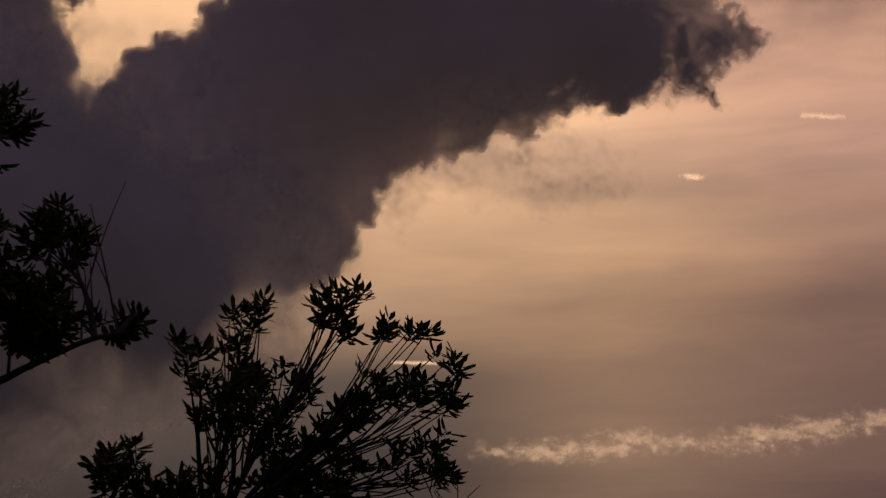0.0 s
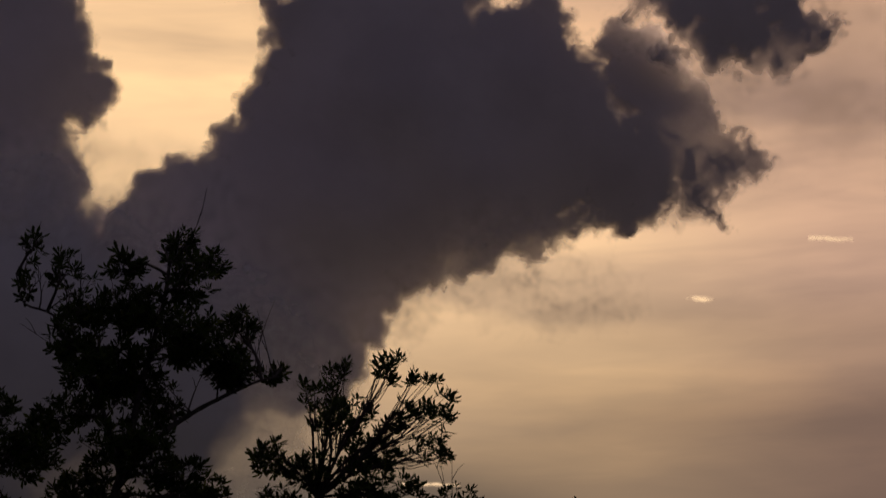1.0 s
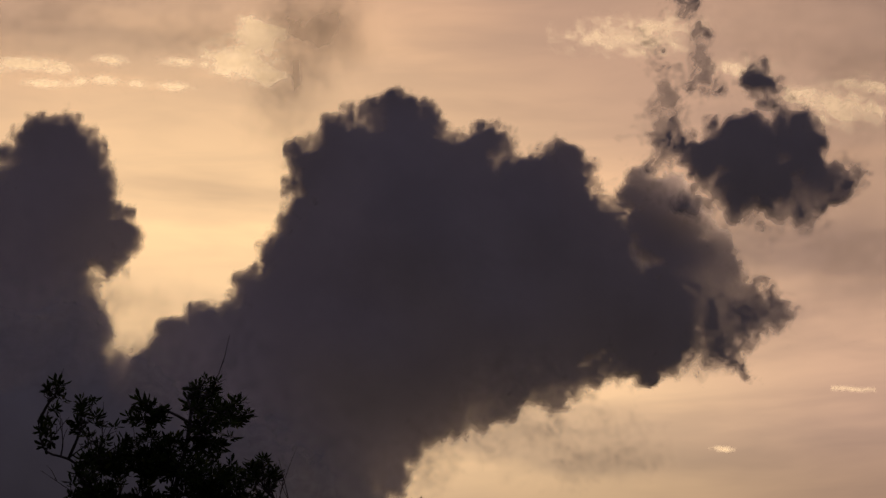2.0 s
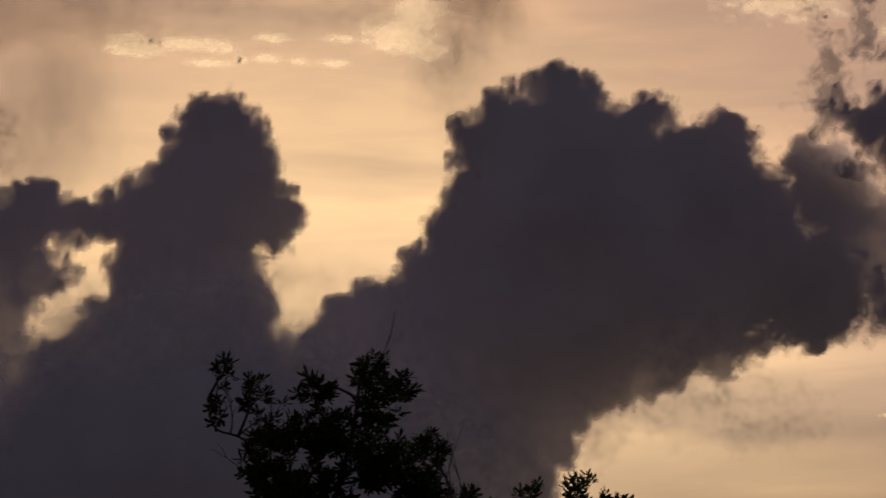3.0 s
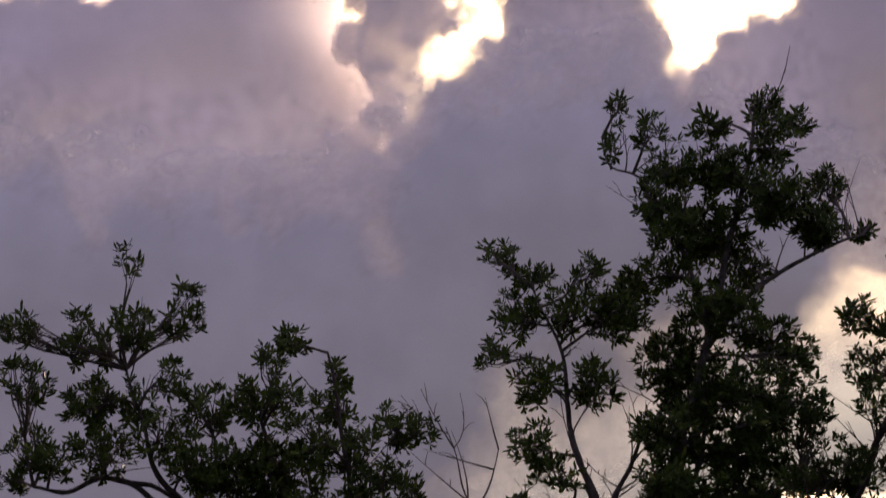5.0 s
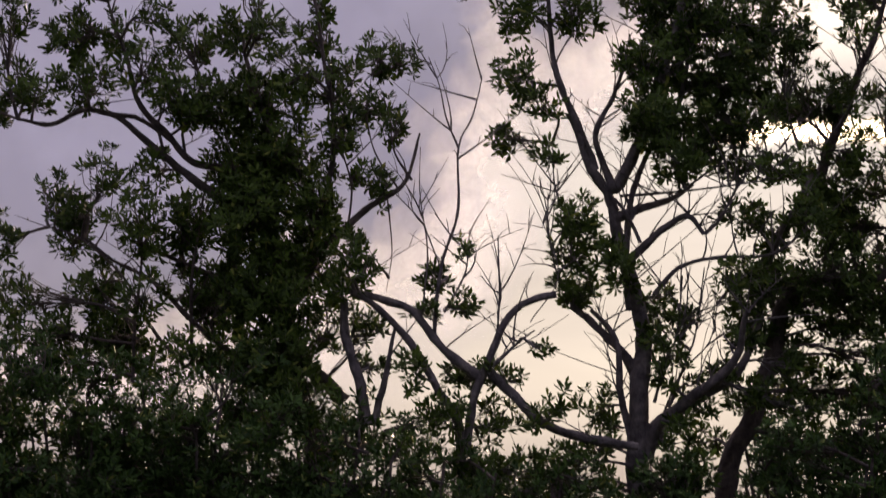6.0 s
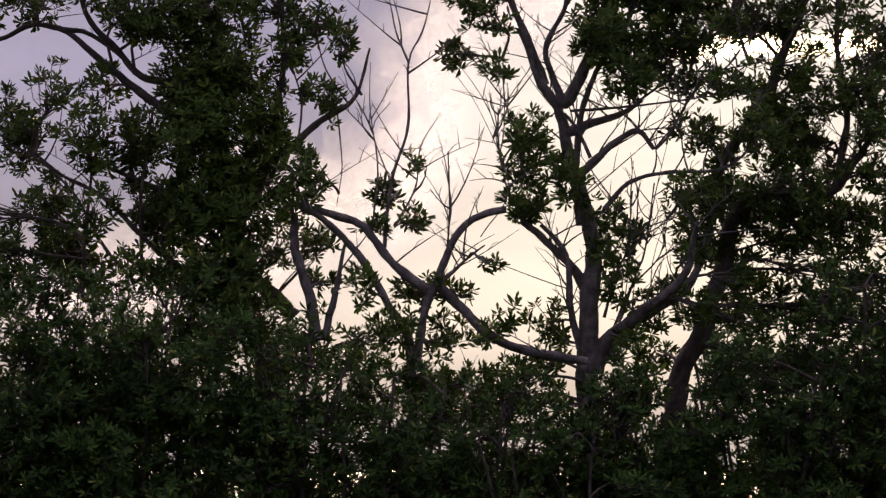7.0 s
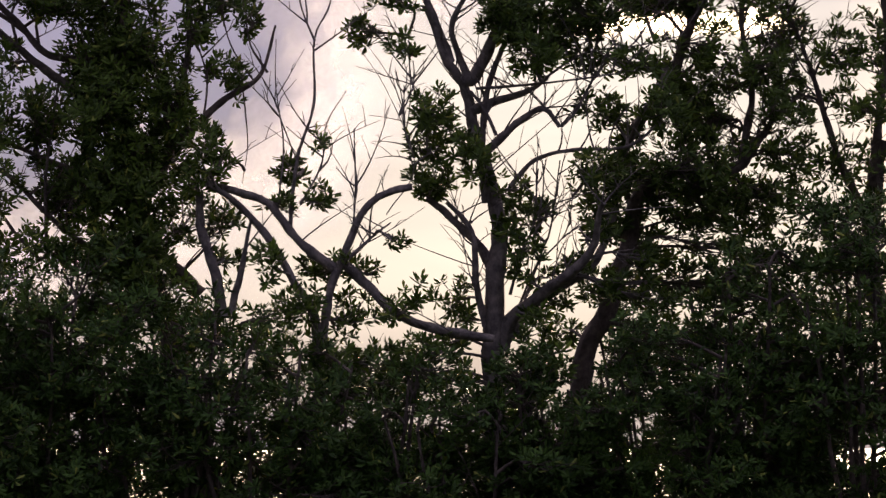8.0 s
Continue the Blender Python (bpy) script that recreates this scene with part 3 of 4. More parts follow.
def make_tree(name, label, category, base, limbs, clumps, leaf, bark, seed, leaf_size=0.078, dense=1.0, sprigs=120, trunk_name="trunk", group="", shoots=0, tight=0.86):
    """limbs: (points, start radius, end radius); the first is the trunk. clumps: (x, y, z, half width, half depth, half height, count)."""
    rng = random.Random(seed)
    tree = tagged(new(name), label, category, group)
    tree.location = base
    off = Vector(base)
    paths = []
    for i, (points, r0, r1) in enumerate(limbs):
        wob = [Vector(p) - off for p in points]
        path = smooth_path(wob, max(0.05, r0 * 0.8))
        path = [c + Vector((noise.noise(c * 2.3 + Vector((i, 0, 0))), noise.noise(c * 2.3 + Vector((0, i, 5))), 0)) * min(0.055, r0 * 0.8) * min(1, k / 4) for k, c in enumerate(path)]
        v, f = [], []
        tube(v, f, path, r0, r1, 10 if r0 > 0.05 else 6, rng, 0.38)
        part(trunk_name if i == 0 else "limb" if r0 > 0.03 else "branch", mesh_of("limb", v, f, bark), tree)
        paths.append(path)
    tips = []
    for x, y, z, rx, ry, rz, count in clumps:
        c = Vector((x, y, z)) - off
        v, f, tv, tf = [], [], [], []
        root = nearest_on(paths, c - Vector((0, 0, rz * 0.5)))
        hub = c * 0.72 + root * 0.28
        hub.z = min(hub.z, c.z - rz * 0.15)
        bend = root.lerp(hub, 0.5) + Vector((rng.uniform(-0.08, 0.08), rng.uniform(-0.08, 0.08), rng.uniform(-0.02, 0.08)))
        stem = smooth_path([root, bend, hub], 0.07)
        tube(tv, tf, stem, 0.012 + 0.006 * min(1.5, (hub - root).length), 0.008, 5, rng)
        for k in range(max(3, int(count * dense))):
            while True:
                d = Vector((rng.uniform(-1, 1), rng.uniform(-1, 1), rng.uniform(-1, 1)))
                if d.length < 1 and rng.random() < 0.25 + d.length:
                    break
            q = c + Vector((d.x * rx, d.y * ry, d.z * rz)) * tight
            axis = (q - hub).normalized() * 0.8 + Vector((rng.uniform(-0.4, 0.4), rng.uniform(-0.4, 0.4), 0.55))
            start = stem[rng.randrange(len(stem) // 2, len(stem))]
            mid = start.lerp(q, 0.55) + Vector((rng.uniform(-0.04, 0.04), rng.uniform(-0.04, 0.04), -0.03))
            if rng.random() < 0.75:
                tube(tv, tf, [start, mid, q], 0.0055, 0.0028, 3, rng)
            if len(tips) < sprigs and d.length > 0.7 and rng.random() < 0.35:
                tips.append((q, axis))
            else:
                add_rosette(v, f, q, axis, rng, rng.randint(9, 14), leaf_size * rng.uniform(0.8, 1.15))
        part("foliage", mesh_of("foliage", v, f, leaf), tree, kind="stuff")
        part("twig_spray", mesh_of("twig_spray", tv, tf, bark), tree, kind="stuff")
    # bare shoots that stand off the limbs
    long_limbs = [p for p in paths[1:] if len(p) > 4]
    tv, tf = [], []
    for k in range(shoots):
        p = rng.choice(long_limbs)
        c = p[rng.randrange(len(p) // 4, len(p))]
        way = Vector((rng.uniform(-1, 1), rng.uniform(-0.7, 0.7), rng.uniform(0.1, 1.3))).normalized()
        bend = Vector((rng.uniform(-0.7, 0.7), rng.uniform(-0.3, 0.3), rng.uniform(-0.2, 0.6)))
        length = rng.uniform(0.15, 0.6)
        line = [c + way * length * t + bend * length * t * t for t in (0, 0.2, 0.4, 0.6, 0.8, 1.0)]
        tube(tv, tf, line, rng.uniform(0.005, 0.009), 0.0018, 4, rng)
        for t in (2, 3, 4):
            if rng.random() < 0.6:
                d = (way + Vector((rng.uniform(-1, 1), rng.uniform(-1, 1), rng.uniform(-0.2, 0.8)))).normalized() * length * rng.uniform(0.2, 0.45)
                tube(tv, tf, [line[t], line[t] + d * 0.5 + Vector((0, 0, 0.02)), line[t] + d], 0.0042, 0.0016, 3, rng)
    if tv:
        part("twig_spray", mesh_of("twig_spray", tv, tf, bark), tree, "bare brown twigs", kind="stuff")
    for q, axis in tips:
        ob = part("leaf_sprig", rng.choice(sprig_meshes(leaf, leaf_size)), tree)
        turn = axis.to_track_quat("Z", "Y").to_matrix().to_4x4() @ Matrix.Rotation(rng.uniform(0, 6.28), 4, "Z")
        ob.matrix_local = Matrix.Translation(q) @ turn @ Matrix.Scale(rng.uniform(0.85, 1.15), 4)
    return tree


def clump_row(y, ry, *spots):
    """Clumps (x, z, half width, half height, count) at one depth."""
    return [(x, y + 0.37 * math.sin(7 * x + 3 * z), z, rx, ry, rz, n) for x, z, rx, rz, n in spots]


make_tree("evergreen_tree", "forked evergreen tree with pale grey bark and glossy leaf whorls", "tree", (1.13, 24, 0), [
    ([(1.13, 24, -0.2), (1.12, 24, 1.2)] + [(1.13, 24, 1.99), (1.13, 24, 2.42), (1.12, 24, 2.72)], 0.17, 0.05),
    ([(1.12, 24, 1.95), (1.11, 24, 2.34), (1.12, 24, 2.73), (1.13, 24, 3.29), (1.05, 24, 3.76), (0.87, 24, 4.37), (0.76, 24, 4.54), (0.58, 24, 4.98)], 0.092, 0.022),
    ([(0.78, 24, 4.54), (0.59, 24, 5.04), (0.44, 24, 5.44), (0.39, 24, 6.01), (0.17, 24, 6.50)], 0.032, 0.008),
    ([(1.17, 24, 2.34), (1.25, 23.95, 2.55), (1.44, 23.8, 2.72), (1.66, 23.6, 2.90), (1.83, 23.4, 3.12), (1.90, 23.2, 3.40)], 0.058, 0.018),
    ([(1.20, 24, 2.42), (1.37, 24.2, 2.65), (1.65, 24.4, 2.83), (1.92, 24.5, 3.06), (2.06, 24.6, 3.42), (2.13, 24.6, 3.78), (2.23, 24, 4.11), (2.45, 24, 4.51)], 0.045, 0.014),
    ([(1.05, 24, 3.85), (1.27, 23.9, 4.06), (1.48, 23.8, 4.17), (1.61, 23.8, 4.03)], 0.035, 0.018),
    ([(0.93, 24, 4.17), (1.15, 24, 4.25), (1.34, 24, 4.31), (1.52, 24, 4.42)], 0.045, 0.012),
    ([(1.10, 24, 2.94), (0.97, 24, 3.16), (0.76, 24, 3.37), (0.59, 24, 3.50)], 0.042, 0.024),
    ([(1.04, 24, 3.46), (1.02, 24, 4.15), (1.19, 24, 4.68), (1.41, 24, 5.03), (1.54, 24, 5.55)], 0.03, 0.015),
    ([(0.86, 24, 4.38), (1.03, 24, 4.52), (1.29, 24, 5.34), (1.51, 24, 6.05), (1.65, 24, 6.68), (1.78, 24, 7.26), (1.88, 24, 7.85)], 0.05, 0.015),
    ([(1.51, 24, 6.05), (1.82, 24, 6.45), (2.22, 24, 6.72), (2.57, 24, 6.90), (2.77, 24, 6.95)], 0.03, 0.008),
    ([(1.54, 24, 6.10), (1.34, 24, 6.76), (1.12, 24, 7.12), (0.99, 24, 7.39), (0.77, 24, 7.48), (0.71, 24, 7.71)], 0.025, 0.006),
    ([(1.23, 24, 3.59), (1.41, 24, 3.79), (1.71, 24, 3.87), (2.14, 24, 3.90), (2.40, 24, 4.11)], 0.02, 0.008),
    ([(1.04, 24, 2.52), (0.98, 23.9, 2.86), (0.95, 23.9, 3.16), (0.86, 23.9, 3.33), (0.74, 23.9, 3.46)], 0.032, 0.018),
    ([(0.93, 24, 4.32), (1.02, 23.9, 4.18), (1.12, 23.9, 3.97)], 0.012, 0.014),
    ([(0.97, 24, 4.34), (1.36, 23.9, 4.36), (1.79, 23.8, 4.40), (2.26, 23.8, 4.47)], 0.012, 0.004),
    ([(1.36, 24, 4.32), (1.79, 24.1, 4.62), (2.22, 24.2, 4.70), (2.61, 24.2, 4.79)], 0.011, 0.004),
    ([(1.62, 24, 4.05), (1.75, 24, 4.19), (1.92, 24, 4.49), (2.18, 24, 4.70)], 0.014, 0.004),
    ([(1.23, 24, 2.76), (1.32, 23.9, 3.11), (1.40, 23.9, 3.28), (1.44, 23.9, 3.72)], 0.012, 0.005),
    ([(1.34, 24, 2.72), (1.49, 24.1, 3.11), (1.55, 24.1, 3.28), (1.62, 24.1, 3.80)], 0.011, 0.005),
    ([(1.27, 24, 2.60), (1.44, 24.1, 2.98), (1.66, 24.1, 3.24), (1.72, 24.1, 3.52)], 0.010, 0.004),
    ([(0.60, 24, 3.74), (0.58, 24, 4.06), (0.47, 24, 4.42), (0.45, 24, 4.75)], 0.010, 0.004),
    ([(0.52, 24, 3.62), (0.43, 24, 4.00), (0.42, 24, 4.36)], 0.008, 0.003),
    ([(0.90, 24, 4.44), (0.78, 24, 4.80), (0.93, 24, 5.10), (1.02, 24, 5.40)], 0.030, 0.012),
], clump_row(24, 0.5, (0.82, 7.87, 0.11, 0.09, 5), (0.77, 7.64, 0.09, 0.09, 5), (1.06, 7.71, 0.13, 0.14, 9), (1.24, 7.51, 0.24, 0.22, 20), (1.06, 7.19, 0.17, 0.26, 16), (1.55, 7.83, 0.19, 0.13, 14), (2.02, 8.04, 0.18, 0.13, 14), (2.28, 7.93, 0.13, 0.12, 9), (1.63, 7.51, 0.26, 0.26, 24), (2.03, 7.70, 0.26, 0.26, 24), (2.47, 7.41, 0.17, 0.17, 16), (2.03, 7.20, 0.30, 0.26, 26), (2.38, 7.02, 0.26, 0.17, 22), (1.54, 7.01, 0.39, 0.26, 36), (2.73, 7.03, 0.13, 0.09, 6), (1.19, 6.92, 0.22, 0.17, 14))
 + clump_row(24, 0.6, (-0.04, 6.82, 0.13, 0.11, 9), (-0.19, 6.78, 0.07, 0.05, 3), (0.20, 6.62, 0.22, 0.11, 12), (0.60, 6.58, 0.13, 0.11, 9), (0.93, 6.63, 0.13, 0.13, 12), (0.03, 6.31, 0.24, 0.24, 22), (0.47, 6.31, 0.26, 0.26, 24), (0.86, 6.27, 0.26, 0.26, 24), (-0.14, 5.91, 0.15, 0.17, 10), (0.21, 5.78, 0.26, 0.26, 22), (0.64, 5.78, 0.26, 0.26, 24), (0.16, 5.25, 0.22, 0.22, 18), (0.38, 4.99, 0.26, 0.17, 14), (0.08, 4.81, 0.15, 0.13, 12), (1.16, 5.96, 0.26, 0.34, 30), (1.51, 5.78, 0.39, 0.39, 44), (1.21, 5.34, 0.39, 0.26, 30), (1.68, 5.34, 0.39, 0.30, 40), (1.78, 6.23, 0.22, 0.26, 14), (2.21, 6.05, 0.22, 0.22, 16), (2.21, 5.70, 0.34, 0.26, 30), (1.90, 4.99, 0.52, 0.22, 40), (1.25, 4.90, 0.30, 0.17, 18))
 + clump_row(24, 0.6, (0.63, 3.67, 0.22, 0.19, 26), (0.84, 3.89, 0.22, 0.17, 18), (0.63, 4.11, 0.17, 0.13, 12), (0.97, 3.72, 0.17, 0.17, 12), (1.23, 3.59, 0.17, 0.17, 10), (0.41, 4.63, 0.17, 0.11, 8), (1.41, 4.63, 0.30, 0.26, 34), (1.19, 4.85, 0.26, 0.26, 30), (1.75, 4.90, 0.30, 0.26, 30), (1.93, 4.24, 0.26, 0.17, 16), (2.10, 3.77, 0.26, 0.22, 16), (2.36, 4.20, 0.22, 0.26, 18), (1.49, 3.46, 0.17, 0.13, 8), (1.84, 3.72, 0.26, 0.17, 14), (1.32, 3.11, 0.17, 0.17, 6), (0.76, 2.77, 0.26, 0.22, 10), (2.19, 4.55, 0.26, 0.17, 12), (1.41, 2.42, 0.17, 0.17, 8), (1.58, 2.25, 0.22, 0.17, 12), (1.49, 2.94, 0.17, 0.22, 6), (1.36, 3.37, 0.13, 0.17, 6), (0.76, 2.42, 0.22, 0.17, 12), (0.50, 2.34, 0.26, 0.17, 14), (0.42, 2.16, 0.26, 0.17, 14), (0.85, 2.16, 0.17, 0.17, 10))
 + clump_row(24.1, 0.5, (1.76, 7.41, 0.34, 0.26, 30), (1.37, 7.21, 0.30, 0.26, 26), (2.03, 7.14, 0.34, 0.22, 28), (1.64, 6.95, 0.34, 0.26, 28), (2.34, 7.06, 0.22, 0.17, 14), (1.29, 6.85, 0.22, 0.26, 14), (1.86, 6.78, 0.26, 0.22, 14))
 + clump_row(24.1, 0.6, (1.31, 6.06, 0.26, 0.22, 26), (1.48, 5.75, 0.39, 0.26, 40), (1.87, 5.71, 0.34, 0.22, 36), (2.22, 5.53, 0.34, 0.22, 34), (1.83, 5.22, 0.39, 0.26, 40), (1.26, 5.40, 0.34, 0.26, 32), (2.22, 5.97, 0.15, 0.17, 12), (1.17, 5.00, 0.26, 0.22, 20), (1.52, 4.83, 0.30, 0.17, 20), (1.99, 4.61, 0.39, 0.13, 20), (1.83, 5.44, 0.26, 0.17, 20), (0.65, 4.17, 0.22, 0.22, 14), (0.61, 3.91, 0.22, 0.17, 12))
 + clump_row(23.9, 0.4, (1.75, 3.00, 0.16, 0.14, 10), (2.00, 2.85, 0.18, 0.14, 12), (2.25, 3.05, 0.18, 0.16, 12), (1.90, 3.22, 0.16, 0.12, 10), (2.35, 2.75, 0.20, 0.16, 14), (1.60, 2.74, 0.14, 0.12, 8), (1.40, 2.60, 0.12, 0.10, 6), (1.30, 2.95, 0.12, 0.16, 7), (0.92, 2.62, 0.14, 0.14, 8), (1.20, 3.30, 0.13, 0.20, 9))
 + clump_row(24.1, 0.5, (0.87, 6.40, 0.30, 0.26, 24), (1.47, 6.32, 0.39, 0.26, 34), (2.04, 6.25, 0.30, 0.22, 22), (1.16, 6.67, 0.26, 0.22, 18), (1.73, 6.51, 0.26, 0.26, 18)),
LEAF, BARK, 5, dense=1.75, sprigs=280, shoots=240)

make_tree("evergreen_tree", "round-crowned evergreen tree with upright bare twigs", "tree", (1.72, 24.8, 0), [
    ([(1.72, 24.8, -0.2), (1.68, 24.8, 1.2)] + [(1.85, 24.8, 2.28), (2.03, 24.8, 2.68), (2.19, 24.8, 3.17), (2.26, 24.8, 3.52), (2.35, 24.8, 3.70)], 0.12, 0.06),
    ([(2.30, 24.8, 3.66), (2.52, 24.8, 3.77), (2.84, 24.8, 3.75), (3.10, 24.8, 3.84), (3.33, 24.8, 4.11)], 0.06, 0.03),
    ([(2.08, 24.8, 3.79), (2.30, 24.8, 4.15), (2.53, 24.8, 4.51), (2.75, 24.8, 5.05), (2.98, 24.8, 5.60), (3.16, 24.8, 6.14)], 0.05, 0.02),
    ([(3.10, 24.8, 3.84), (3.20, 24.8, 4.42), (3.11, 24.8, 5.05), (3.20, 24.8, 5.78)], 0.035, 0.012),
], clump_row(24.8, 0.5, (3.38, 7.26, 0.11, 0.08, 8), (3.31, 7.08, 0.09, 0.08, 6), (3.73, 7.19, 0.13, 0.13, 14), (4.01, 7.10, 0.13, 0.06, 8), (4.21, 7.01, 0.07, 0.04, 3), (3.06, 6.96, 0.10, 0.07, 6), (3.47, 6.90, 0.23, 0.17, 26), (3.83, 6.83, 0.19, 0.15, 18), (4.10, 6.80, 0.17, 0.13, 16), (3.23, 6.74, 0.23, 0.15, 24), (3.63, 6.59, 0.30, 0.23, 40), (4.06, 6.52, 0.19, 0.15, 16), (2.80, 6.53, 0.19, 0.17, 20), (3.08, 6.38, 0.27, 0.21, 30), (3.54, 6.19, 0.34, 0.27, 44), (3.94, 6.20, 0.19, 0.23, 20), (2.88, 6.10, 0.23, 0.23, 24), (4.01, 5.96, 0.11, 0.11, 8))
 + clump_row(24.8, 0.6, (2.75, 5.19, 0.27, 0.22, 26), (3.20, 5.19, 0.27, 0.27, 26), (2.44, 5.23, 0.22, 0.13, 14), (2.71, 4.63, 0.27, 0.18, 22), (3.15, 4.60, 0.31, 0.20, 24), (2.84, 4.29, 0.31, 0.22, 24), (3.33, 4.29, 0.22, 0.27, 20), (2.52, 3.62, 0.27, 0.22, 22), (2.97, 3.62, 0.36, 0.27, 34), (3.37, 3.62, 0.18, 0.27, 20), (2.75, 3.97, 0.27, 0.18, 14), (3.19, 3.98, 0.27, 0.18, 16), (3.47, 4.88, 0.22, 0.53, 30), (2.48, 3.17, 0.27, 0.22, 20), (2.88, 3.21, 0.27, 0.22, 20), (3.28, 3.22, 0.27, 0.22, 20))
 + clump_row(24.6, 0.6, (2.60, 5.26, 0.31, 0.27, 26), (2.55, 4.62, 0.36, 0.27, 30), (2.81, 4.27, 0.27, 0.36, 34), (2.19, 4.17, 0.36, 0.22, 24), (2.63, 3.82, 0.40, 0.36, 40), (2.01, 3.64, 0.36, 0.27, 30), (2.86, 4.81, 0.27, 0.27, 24), (2.83, 5.71, 0.18, 0.22, 16))
 + clump_row(24.9, 0.6, (2.64, 4.27, 0.31, 0.27, 30), (2.41, 3.82, 0.36, 0.27, 34), (2.81, 3.64, 0.27, 0.36, 34), (2.18, 3.37, 0.40, 0.22, 34), (2.11, 5.12, 0.31, 0.18, 22), (2.38, 5.26, 0.27, 0.22, 22))
 + clump_row(25.2, 0.6, (2.34, 3.78, 0.36, 0.23, 30), (2.79, 3.47, 0.41, 0.27, 40), (3.24, 3.56, 0.36, 0.32, 40), (2.34, 3.01, 0.32, 0.27, 30), (2.79, 2.92, 0.41, 0.27, 44), (3.24, 2.92, 0.41, 0.32, 44), (3.52, 4.02, 0.27, 0.41, 36), (3.02, 4.54, 0.36, 0.18, 26), (3.39, 4.56, 0.27, 0.20, 22), (2.70, 4.38, 0.32, 0.23, 26), (1.97, 3.46, 0.23, 0.18, 16), (2.02, 2.83, 0.27, 0.23, 20), (1.75, 2.56, 0.23, 0.18, 14), (2.47, 2.56, 0.36, 0.27, 40), (2.97, 2.47, 0.41, 0.27, 40), (3.42, 2.47, 0.32, 0.27, 40)),
LEAF, BARK_DARK, 9, dense=1.3, sprigs=240, shoots=160)

